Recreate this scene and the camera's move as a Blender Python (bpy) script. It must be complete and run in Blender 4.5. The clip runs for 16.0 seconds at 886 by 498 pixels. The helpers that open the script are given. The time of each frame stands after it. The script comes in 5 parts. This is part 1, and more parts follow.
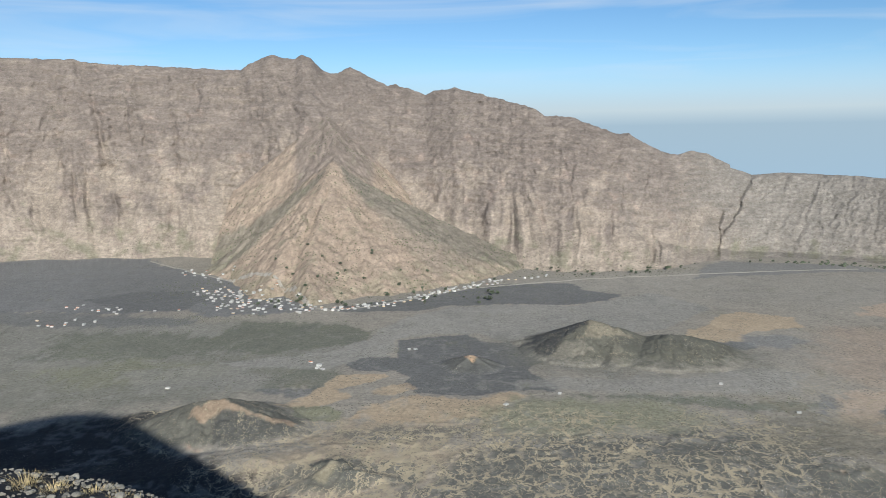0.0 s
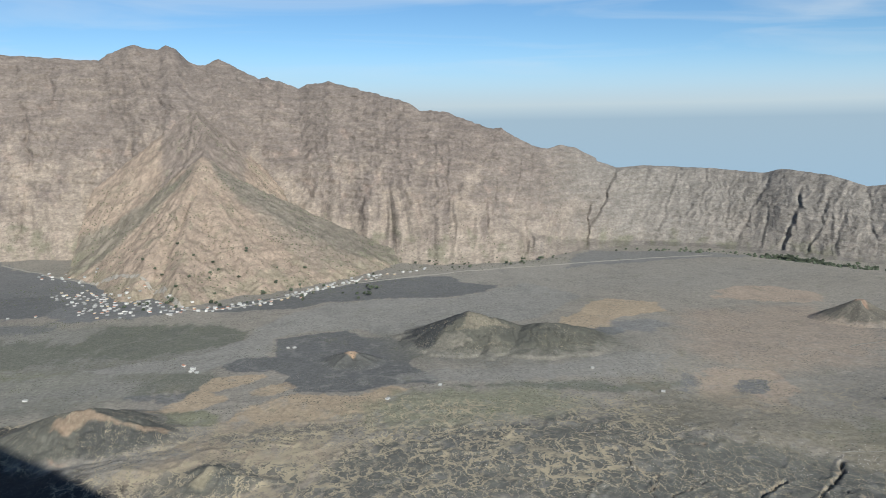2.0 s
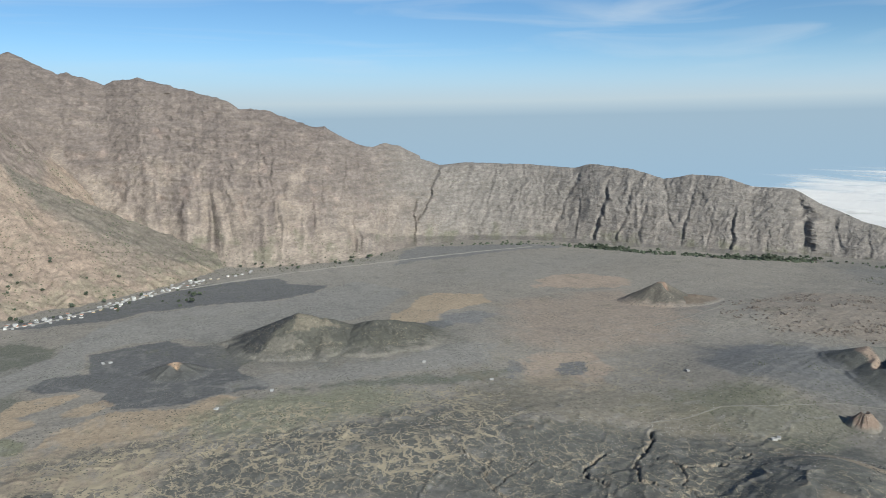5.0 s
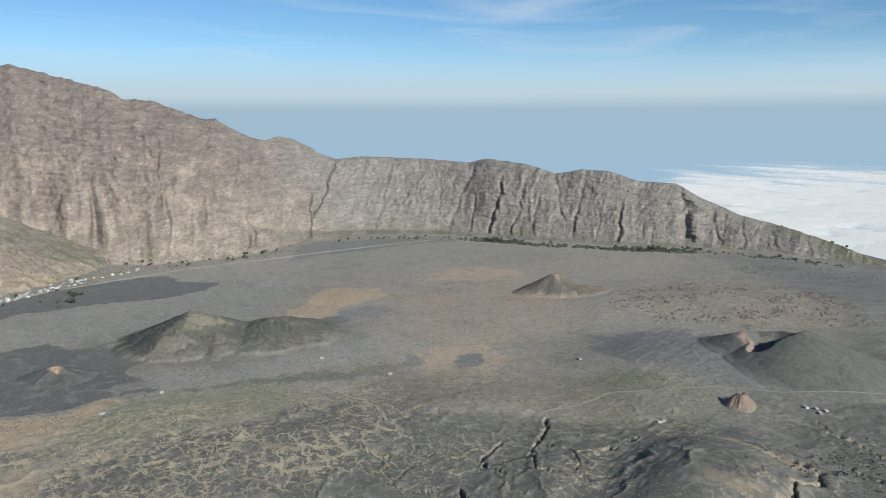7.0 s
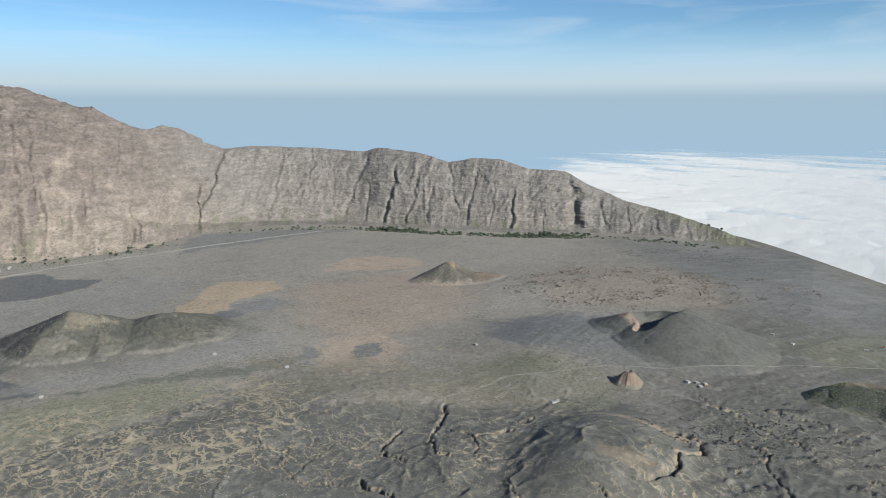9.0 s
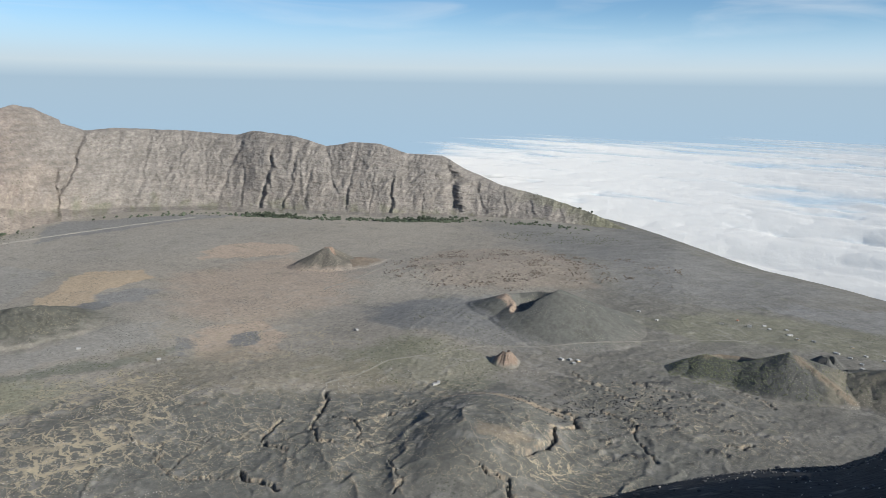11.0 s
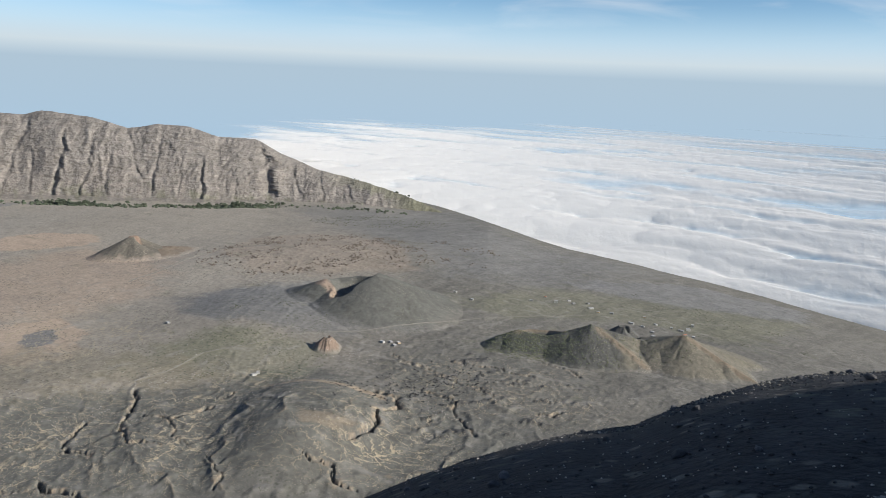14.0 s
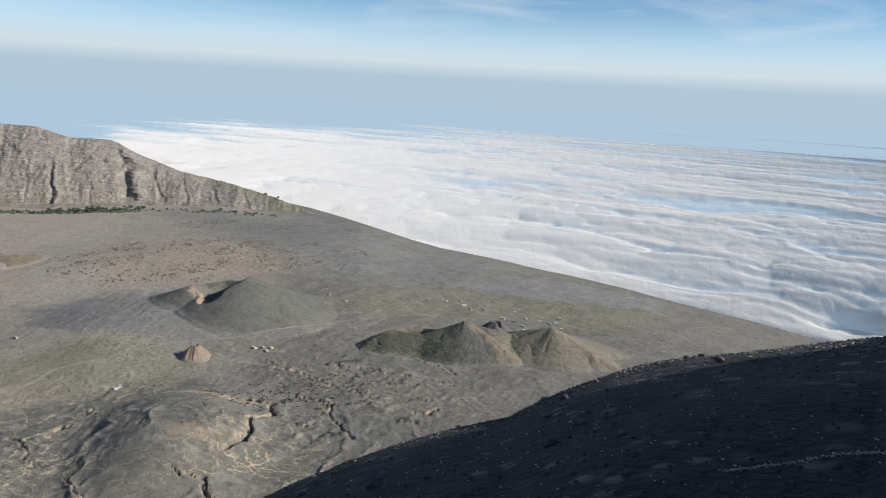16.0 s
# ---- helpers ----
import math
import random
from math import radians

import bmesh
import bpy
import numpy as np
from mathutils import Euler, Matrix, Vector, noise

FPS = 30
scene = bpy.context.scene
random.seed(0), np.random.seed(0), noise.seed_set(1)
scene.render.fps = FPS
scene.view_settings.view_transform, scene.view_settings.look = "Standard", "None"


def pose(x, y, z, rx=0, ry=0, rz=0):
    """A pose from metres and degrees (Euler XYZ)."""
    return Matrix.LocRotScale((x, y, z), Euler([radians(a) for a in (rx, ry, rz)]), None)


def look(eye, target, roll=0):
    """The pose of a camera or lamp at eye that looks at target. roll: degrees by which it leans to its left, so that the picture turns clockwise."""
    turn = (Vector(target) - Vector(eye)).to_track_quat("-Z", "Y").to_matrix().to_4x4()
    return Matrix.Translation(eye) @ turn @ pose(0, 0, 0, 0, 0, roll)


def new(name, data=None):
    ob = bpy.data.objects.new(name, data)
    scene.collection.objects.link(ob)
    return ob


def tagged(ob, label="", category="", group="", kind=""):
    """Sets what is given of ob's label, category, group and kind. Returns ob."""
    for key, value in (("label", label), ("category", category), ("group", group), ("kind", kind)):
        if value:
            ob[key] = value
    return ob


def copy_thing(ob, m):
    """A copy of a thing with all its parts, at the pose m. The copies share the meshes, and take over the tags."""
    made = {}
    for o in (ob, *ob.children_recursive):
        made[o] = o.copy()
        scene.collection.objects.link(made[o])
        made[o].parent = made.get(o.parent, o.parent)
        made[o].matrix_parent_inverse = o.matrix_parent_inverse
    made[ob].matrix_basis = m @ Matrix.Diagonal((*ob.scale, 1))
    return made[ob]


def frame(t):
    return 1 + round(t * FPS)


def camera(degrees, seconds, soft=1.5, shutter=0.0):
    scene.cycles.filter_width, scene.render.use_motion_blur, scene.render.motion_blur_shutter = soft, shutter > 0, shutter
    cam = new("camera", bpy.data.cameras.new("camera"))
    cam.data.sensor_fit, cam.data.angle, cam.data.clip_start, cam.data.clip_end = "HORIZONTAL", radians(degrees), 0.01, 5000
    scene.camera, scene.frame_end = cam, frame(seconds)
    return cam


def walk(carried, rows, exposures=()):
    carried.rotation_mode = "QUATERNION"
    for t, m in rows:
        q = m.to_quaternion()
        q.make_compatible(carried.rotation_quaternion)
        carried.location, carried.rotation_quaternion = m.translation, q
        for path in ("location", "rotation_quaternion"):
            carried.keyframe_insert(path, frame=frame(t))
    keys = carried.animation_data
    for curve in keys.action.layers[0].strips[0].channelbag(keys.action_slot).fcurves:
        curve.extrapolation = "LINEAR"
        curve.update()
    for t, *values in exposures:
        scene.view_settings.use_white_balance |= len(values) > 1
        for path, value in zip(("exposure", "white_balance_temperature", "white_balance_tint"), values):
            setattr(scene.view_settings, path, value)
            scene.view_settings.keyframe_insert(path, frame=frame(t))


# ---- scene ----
cam = camera(60.0, 16.0, soft=0.75)
EYE = 500.0          # eye above the caldera floor
SWAY = 0.35          # the arms swing the camera round the body
ROWS = [
    (0.0, 81.86, 0.68, -0.10),
    (0.5, 81.70, 0.67, -2.16),
    (1.0, 81.53, 0.64, -4.27),
    (1.5, 81.37, 0.65, -6.59),
    (2.0, 81.35, 0.68, -9.28),
    (2.5, 81.56, 0.82, -11.98),
    (3.0, 81.72, 0.96, -14.31),
    (3.5, 81.64, 1.15, -16.45),
    (4.0, 81.41, 1.17, -18.43),
    (6.5, 80.71, 0.37, -27.91),
    (7.0, 80.56, 0.27, -29.88),
    (7.5, 80.40, 0.28, -31.85),
    (8.0, 80.15, 0.22, -33.71),
    (8.5, 79.92, 0.21, -35.75),
    (9.0, 79.72, 0.16, -37.76),
    (11.5, 78.39, -1.05, -48.99),
    (12.0, 78.23, -1.28, -51.24),
    (12.5, 78.20, -1.48, -53.50),
    (13.0, 78.23, -1.59, -55.69),
    (13.5, 78.05, -1.90, -57.99),
    (14.0, 77.82, -2.20, -60.17),
    (14.5, 77.88, -2.32, -62.48),
    (15.0, 78.06, -2.55, -64.93),
    (15.5, 78.21, -2.72, -67.45),
    (16.0, 78.25, -2.76, -69.75),
]
walk(cam, [(t, pose(-SWAY * math.sin(radians(rz)), SWAY * math.cos(radians(rz)), EYE, rx, ry, rz)) for t, rx, ry, rz in ROWS],
     exposures=((0.0, 0.45, 6280, 5), (3.5, 0.35, 6200, 4), (7.0, 0.36, 6180, 4), (9.0, 0.43, 6220, 5), (12.5, 0.52, 6430, 8), (16.0, 0.56, 6560, 9)))

# ---- light ----
SUN_AZ, SUN_EL = 169.5, 27.0
world = bpy.data.worlds.new("sky")
scene.world = world
world.use_nodes = True
wn, wl = world.node_tree.nodes, world.node_tree.links
wn.clear()
w_out = wn.new("ShaderNodeOutputWorld")
w_bg = wn.new("ShaderNodeBackground")
w_bg.inputs["Strength"].default_value = 0.072
w_sky = wn.new("ShaderNodeTexSky")
w_sky.sky_type = 'NISHITA'
w_sky.sun_disc = False
w_sky.sun_elevation = radians(SUN_EL)
w_sky.sun_rotation = radians(SUN_AZ)
w_sky.altitude = 2600
w_sky.air_density, w_sky.dust_density, w_sky.ozone_density = 1.0, 0.15, 2.4
# thin cirrus
w_tc = wn.new("ShaderNodeTexCoord")
w_map = wn.new("ShaderNodeMapping")
w_map.inputs["Scale"].default_value = (1.6, 4.0, 22.0)
w_map.inputs["Rotation"].default_value = (0.05, 0.09, 0.5)
w_noise = wn.new("ShaderNodeTexNoise")
w_noise.inputs["Scale"].default_value = 1.3
w_noise.inputs["Detail"].default_value = 7
w_noise.inputs["Distortion"].default_value = 0.7
w_ramp = wn.new("ShaderNodeMapRange")
for key, value in (("From Min", 0.47), ("From Max", 0.8), ("To Min", 0.0), ("To Max", 0.42)):
    w_ramp.inputs[key].default_value = value
w_mix = wn.new("ShaderNodeMix")
w_mix.data_type = 'RGBA'
w_mix.inputs["B"].default_value = (8.5, 8.6, 8.8, 1)
wl.new(w_tc.outputs["Generated"], w_map.inputs["Vector"])
wl.new(w_map.outputs["Vector"], w_noise.inputs["Vector"])
wl.new(w_noise.outputs["Fac"], w_ramp.inputs["Value"])
wl.new(w_ramp.outputs["Result"], w_mix.inputs["Factor"])
w_hue = wn.new("ShaderNodeHueSaturation")
w_hue.inputs["Saturation"].default_value, w_hue.inputs["Value"].default_value = 1.14, 1.10
wl.new(w_sky.outputs["Color"], w_hue.inputs["Color"])
wl.new(w_hue.outputs["Color"], w_mix.inputs["A"])
wl.new(w_mix.outputs["Result"], w_bg.inputs["Color"])
wl.new(w_bg.outputs["Background"], w_out.inputs["Surface"])

sun = new("sun", bpy.data.lights.new("sun", 'SUN'))
sun.data.energy, sun.data.angle, sun.data.color = 4.6, radians(0.53), (1.0, 0.95, 0.89)
sa, se = radians(SUN_AZ), radians(SUN_EL)
sun.matrix_world = look((0, 0, 0), (-math.sin(sa) * math.cos(se), -math.cos(sa) * math.cos(se), -math.sin(se)))


# ---- noise and shaping ----
def lattice(ix, iy, seed):
    h = (ix.astype(np.int64) * 374761393 + iy.astype(np.int64) * 668265263 + seed * 1442695041) & 0xFFFFFFFF
    h = ((h ^ (h >> 13)) * 1274126177) & 0xFFFFFFFF
    h = ((h ^ (h >> 16)) * 2246822519) & 0xFFFFFFFF
    return ((h ^ (h >> 15)) & 0xFFFFFF) / float(0x1000000)


def gnoise(x, y, seed=0):
    """Gradient noise, about -0.7 to 0.7."""
    x0, y0 = np.floor(x), np.floor(y)
    fx, fy = x - x0, y - y0
    u, v = fx ** 3 * (fx * (fx * 6 - 15) + 10), fy ** 3 * (fy * (fy * 6 - 15) + 10)

    def corner(dx, dy):
        a = lattice(x0 + dx, y0 + dy, seed) * 6.2831853
        return np.cos(a) * (fx - dx) + np.sin(a) * (fy - dy)
    top = corner(0, 0) * (1 - u) + corner(1, 0) * u
    low = corner(0, 1) * (1 - u) + corner(1, 1) * u
    return top * (1 - v) + low * v


def fbm(x, y, size, octaves=4, seed=0, gain=0.5):
    total, amp, norm = 0.0, 1.0, 0.0
    for i in range(octaves):
        total = total + amp * gnoise(x / size * 2 ** i, y / size * 2 ** i, seed + i * 17)
        norm, amp = norm + amp, amp * gain
    return total / norm * 1.5


def ridged(x, y, size, octaves=3, seed=0, gain=0.5):
    """Crests near 1, hollows near 0."""
    total, amp, norm = 0.0, 1.0, 0.0
    for i in range(octaves):
        n = gnoise(x / size * 2 ** i, y / size * 2 ** i, seed + i * 31)
        total = total + amp * (1 - np.minimum(1, np.abs(n) * 2.2))
        norm, amp = norm + amp, amp * gain
    return total / norm


def step(a, b, x):
    t = np.clip((x - a) / (b - a), 0, 1)
    return t * t * (3 - 2 * t)


def curve(az, *pairs):
    """A value along the azimuth, from pairs (degrees, value)."""
    return np.interp(az, [p[0] for p in pairs], [p[1] for p in pairs])


def bearing(x, y):
    return np.degrees(np.arctan2(x, y)), np.hypot(x, y)


# ---- materials ----
def material(name, color=(0.5, 0.5, 0.5), rough=0.9, metal=0.0, grain=0.0, size=1.0, bump=0.0, attr="", spread=0.0):
    """A node material: colour (or a colour attribute), varied at two scales, with relief. size: metres of the coarse grain."""
    m = bpy.data.materials.new(name)
    m.use_nodes = True
    n, l = m.node_tree.nodes, m.node_tree.links
    b = n["Principled BSDF"]
    b.inputs["Roughness"].default_value, b.inputs["Metallic"].default_value = rough, metal
    b.inputs["Specular IOR Level"].default_value = 0.2
    if attr:
        src = n.new("ShaderNodeAttribute")
        src.attribute_name = attr
        base = src.outputs["Color"]
    else:
        src = n.new("ShaderNodeRGB")
        src.outputs[0].default_value = (*color, 1)
        base = src.outputs[0]
    geo = n.new("ShaderNodeNewGeometry")
    for scale, amount, detail in ((1.0 / size, grain, 6), (7.0 / size, grain * 0.8, 4)):
        if not amount:
            continue
        tex = n.new("ShaderNodeTexNoise")
        tex.inputs["Scale"].default_value, tex.inputs["Detail"].default_value = scale, detail
        l.new(geo.outputs["Position"], tex.inputs["Vector"])
        rng = n.new("ShaderNodeMapRange")
        rng.inputs["From Min"].default_value, rng.inputs["From Max"].default_value = 0.25, 0.75
        rng.inputs["To Min"].default_value, rng.inputs["To Max"].default_value = 1 - amount, 1 + amount
        l.new(tex.outputs["Fac"], rng.inputs["Value"])
        mul = n.new("ShaderNodeVectorMath")
        mul.operation = 'SCALE'
        l.new(base, mul.inputs[0])
        l.new(rng.outputs["Result"], mul.inputs["Scale"])
        base = mul.outputs["Vector"]
        last = tex
    if spread:
        info = n.new("ShaderNodeObjectInfo")
        rng = n.new("ShaderNodeMapRange")
        rng.inputs["To Min"].default_value, rng.inputs["To Max"].default_value = 1 - spread, 1 + spread
        l.new(info.outputs["Random"], rng.inputs["Value"])
        mul = n.new("ShaderNodeVectorMath")
        mul.operation = 'SCALE'
        l.new(base, mul.inputs[0])
        l.new(rng.outputs["Result"], mul.inputs["Scale"])
        base = mul.outputs["Vector"]
    l.new(base, b.inputs["Base Color"])
    if bump and grain:
        bp = n.new("ShaderNodeBump")
        bp.inputs["Strength"].default_value, bp.inputs["Distance"].default_value = 0.8, bump
        l.new(last.outputs["Fac"], bp.inputs["Height"])
        l.new(bp.outputs["Normal"], b.inputs["Normal"])
    return m


def speckle(m, scale, radius, color, lo, hi, patch_size):
    """Single shrubs or stones, too small and far to be told apart, strewn in patches over a surface."""
    n, l = m.node_tree.nodes, m.node_tree.links
    b = n["Principled BSDF"]
    old = b.inputs["Base Color"].links[0].from_socket
    geo = next(q for q in n if q.type == 'NEW_GEOMETRY')
    vor, big, r1, r2, mul, mix = (n.new("ShaderNode" + k) for k in ("TexVoronoi", "TexNoise", "MapRange", "MapRange", "Math", "Mix"))
    vor.inputs["Scale"].default_value = scale
    big.inputs["Scale"].default_value, big.inputs["Detail"].default_value = 1 / patch_size, 5
    for key, value in (("From Min", radius), ("From Max", radius * 0.6), ("To Min", 0.0), ("To Max", 0.9)):
        r1.inputs[key].default_value = value
    r2.inputs["From Min"].default_value, r2.inputs["From Max"].default_value = lo, hi
    mul.operation, mix.data_type = 'MULTIPLY', 'RGBA'
    mix.inputs["B"].default_value = (*color, 1)
    for tex in (vor, big):
        l.new(geo.outputs["Position"], tex.inputs["Vector"])
    l.new(vor.outputs["Distance"], r1.inputs["Value"])
    l.new(big.outputs["Fac"], r2.inputs["Value"])
    l.new(r1.outputs["Result"], mul.inputs[0])
    l.new(r2.outputs["Result"], mul.inputs[1])
    l.new(mul.outputs["Value"], mix.inputs["Factor"])
    l.new(old, mix.inputs["A"])
    l.new(mix.outputs["Result"], b.inputs["Base Color"])


M_GROUND = material("volcanic_ground", attr="cover", rough=0.95, grain=0.20, size=8.0, bump=0.7)
# thin grassy and ashy veins between the old flows: the attribute's fourth value says how dense they are
gn, gl = M_GROUND.node_tree.nodes, M_GROUND.node_tree.links
g_attr = next(n for n in gn if n.type == 'ATTRIBUTE')
g_old = gn["Principled BSDF"].inputs["Base Color"].links[0].from_socket
g_geo = next(n for n in gn if n.type == 'NEW_GEOMETRY')
g_warp = gn.new("ShaderNodeTexNoise")
g_warp.inputs["Scale"].default_value, g_warp.inputs["Detail"].default_value, g_warp.inputs["Roughness"].default_value = 0.022, 6, 0.68
g_sub, g_scl, g_add = gn.new("ShaderNodeVectorMath"), gn.new("ShaderNodeVectorMath"), gn.new("ShaderNodeVectorMath")
g_sub.operation, g_scl.operation, g_add.operation = 'SUBTRACT', 'SCALE', 'ADD'
g_sub.inputs[1].default_value = (0.5, 0.5, 0.5)
g_scl.inputs["Scale"].default_value = 75.0
gl.new(g_geo.outputs["Position"], g_warp.inputs["Vector"])
gl.new(g_warp.outputs["Color"], g_sub.inputs[0])
gl.new(g_sub.outputs["Vector"], g_scl.inputs[0])
gl.new(g_scl.outputs["Vector"], g_add.inputs[0])
gl.new(g_geo.outputs["Position"], g_add.inputs[1])
# lines between warped cells, drawn out away from the great cone; the denser, the broader
g_map = gn.new("ShaderNodeMapping")
g_map.inputs["Scale"].default_value = (1.0, 0.5, 1.0)
gl.new(g_add.outputs["Vector"], g_map.inputs["Vector"])
g_line = None
for v_scale, v_wide in ((1 / 30, 0.115), (1 / 13, 0.105)):
    g_vein, g_thr, g_half, g_rng = gn.new("ShaderNodeTexVoronoi"), gn.new("ShaderNodeMath"), gn.new("ShaderNodeMath"), gn.new("ShaderNodeMapRange")
    g_vein.feature = 'DISTANCE_TO_EDGE'
    g_vein.voronoi_dimensions = '2D'
    g_vein.inputs["Scale"].default_value = v_scale
    gl.new(g_map.outputs["Vector"], g_vein.inputs["Vector"])
    g_thr.operation, g_half.operation = 'MULTIPLY', 'MULTIPLY'
    g_thr.inputs[1].default_value, g_half.inputs[1].default_value = v_wide, v_wide * 0.66
    gl.new(g_attr.outputs["Alpha"], g_thr.inputs[0])
    gl.new(g_attr.outputs["Alpha"], g_half.inputs[0])
    gl.new(g_thr.outputs["Value"], g_rng.inputs["From Min"])
    gl.new(g_half.outputs["Value"], g_rng.inputs["From Max"])
    gl.new(g_vein.outputs["Distance"], g_rng.inputs["Value"])
    if g_line is None:
        g_line = g_rng
    else:
        g_mul = gn.new("ShaderNodeMath")
        g_mul.operation = 'MAXIMUM'
        gl.new(g_line.outputs["Result"], g_mul.inputs[0])
        gl.new(g_rng.outputs["Result"], g_mul.inputs[1])
g_spot, g_rng, g_mul2 = gn.new("ShaderNodeTexNoise"), gn.new("ShaderNodeMapRange"), gn.new("ShaderNodeMath")
g_spot.inputs["Scale"].default_value, g_spot.inputs["Detail"].default_value, g_spot.inputs["Roughness"].default_value = 0.022, 7, 0.65
g_rng.inputs["From Min"].default_value, g_rng.inputs["From Max"].default_value = 0.33, 0.52
g_mul2.operation = 'MULTIPLY'
gl.new(g_geo.outputs["Position"], g_spot.inputs["Vector"])
gl.new(g_spot.outputs["Fac"], g_rng.inputs["Value"])
gl.new(g_mul.outputs["Value"], g_mul2.inputs[0])
gl.new(g_rng.outputs["Result"], g_mul2.inputs[1])
g_mix = gn.new("ShaderNodeMix")
g_mix.data_type = 'RGBA'
g_mix.inputs["B"].default_value = (0.365, 0.308, 0.212, 1)
gl.new(g_mul2.outputs["Value"], g_mix.inputs["Factor"])
gl.new(g_old, g_mix.inputs["A"])
gl.new(g_mix.outputs["Result"], gn["Principled BSDF"].inputs["Base Color"])
M_ROCKWALL = material("cliff_rock", attr="cover", rough=0.92, grain=0.13, size=60.0)
M_SLOPE = material("rocky_slope", attr="cover", rough=0.95, grain=0.24, size=34.0, bump=3.0)
# layered beds, falling streaks and broken rock
kn, kl = M_ROCKWALL.node_tree.nodes, M_ROCKWALL.node_tree.links
k_geo = next(n for n in kn if n.type == 'NEW_GEOMETRY')
k_bsdf = kn["Principled BSDF"]
k_col = k_bsdf.inputs["Base Color"].links[0].from_socket
k_height = None
for sx_, sy_, sz_, detail, lo, hi in ((0.016, 0.016, 0.070, 6, 0.86, 1.14), (0.050, 0.050, 0.030, 5, 0.93, 1.07), (0.080, 0.080, 0.13, 7, 0.77, 1.23)):
    k_map, k_tex, k_rng, k_mul = kn.new("ShaderNodeMapping"), kn.new("ShaderNodeTexNoise"), kn.new("ShaderNodeMapRange"), kn.new("ShaderNodeVectorMath")
    k_map.inputs["Scale"].default_value = (sx_, sy_, sz_)
    k_tex.inputs["Scale"].default_value, k_tex.inputs["Detail"].default_value, k_tex.inputs["Roughness"].default_value = 1.0, detail, 0.62
    k_tex.inputs["Distortion"].default_value = 0.6
    for key, value in (("From Min", 0.3), ("From Max", 0.7), ("To Min", lo), ("To Max", hi)):
        k_rng.inputs[key].default_value = value
    k_mul.operation = 'SCALE'
    kl.new(k_geo.outputs["Position"], k_map.inputs["Vector"])
    kl.new(k_map.outputs["Vector"], k_tex.inputs["Vector"])
    kl.new(k_tex.outputs["Fac"], k_rng.inputs["Value"])
    kl.new(k_col, k_mul.inputs[0])
    kl.new(k_rng.outputs["Result"], k_mul.inputs["Scale"])
    k_col = k_mul.outputs["Vector"]
    if k_height is None:
        k_height = k_tex.outputs["Fac"]
    else:
        k_sum = kn.new("ShaderNodeMath")
        k_sum.operation = 'ADD'
        kl.new(k_height, k_sum.inputs[0])
        kl.new(k_tex.outputs["Fac"], k_sum.inputs[1])
        k_height = k_sum.outputs["Value"]
kl.new(k_col, k_bsdf.inputs["Base Color"])
k_bump = kn.new("ShaderNodeBump")
k_bump.inputs["Strength"].default_value, k_bump.inputs["Distance"].default_value = 0.9, 6.0
kl.new(k_height, k_bump.inputs["Height"])
kl.new(k_bump.outputs["Normal"], k_bsdf.inputs["Normal"])

speckle(M_GROUND, 0.15, 0.31, (0.095, 0.096, 0.072), 0.42, 0.60, 90)
speckle(M_GROUND, 0.23, 0.27, (0.31, 0.28, 0.225), 0.46, 0.66, 70)
speckle(M_SLOPE, 0.075, 0.30, (0.075, 0.088, 0.045), 0.42, 0.58, 160)
speckle(M_ROCKWALL, 0.075, 0.26, (0.120, 0.112, 0.085), 0.52, 0.66, 160)


def sheet(name, x, y, z, rgb, mat, wrap=False, alpha=None):
    """A mesh from grids of x, y, z and colour."""
    ny, nx = x.shape
    co = np.stack([x, y, z], -1).reshape(-1, 3).astype(np.float32)
    idx = np.arange(ny * nx).reshape(ny, nx)
    if wrap:
        idx = np.concatenate([idx, idx[:, :1]], 1)
    q = np.stack([idx[:-1, :-1], idx[:-1, 1:], idx[1:, 1:], idx[1:, :-1]], -1).reshape(-1, 4)
    me = bpy.data.meshes.new(name)
    me.vertices.add(len(co))
    me.vertices.foreach_set("co", co.ravel())
    me.loops.add(q.size)
    me.loops.foreach_set("vertex_index", q.ravel().astype(np.int32))
    me.polygons.add(len(q))
    me.polygons.foreach_set("loop_start", np.arange(0, q.size, 4, dtype=np.int32))
    me.polygons.foreach_set("use_smooth", np.ones(len(q), dtype=bool))
    me.update(calc_edges=True)
    if rgb is not None:
        col = np.ones((len(co), 4), np.float32)
        col[:, :3] = rgb.reshape(-1, 3)
        col[:, 3] = 0.0 if alpha is None else alpha.ravel()
        at = me.color_attributes.new("cover", 'FLOAT_COLOR', 'POINT')
        at.data.foreach_set("color", col.ravel())
    me.materials.append(mat)
    return new(name, me)


# ---- the lie of the land ----
ASH, LAVA, PALE, TAN, OLIVE, RUST, BLACK = (np.array(c) for c in (
    (0.262, 0.235, 0.195), (0.128, 0.127, 0.124), (0.255, 0.240, 0.212), (0.375, 0.292, 0.200),
    (0.188, 0.184, 0.124), (0.325, 0.252, 0.190), (0.120, 0.117, 0.102)))
SCRUB, GREYASH = np.array((0.135, 0.136, 0.106)), np.array((0.136, 0.128, 0.110))


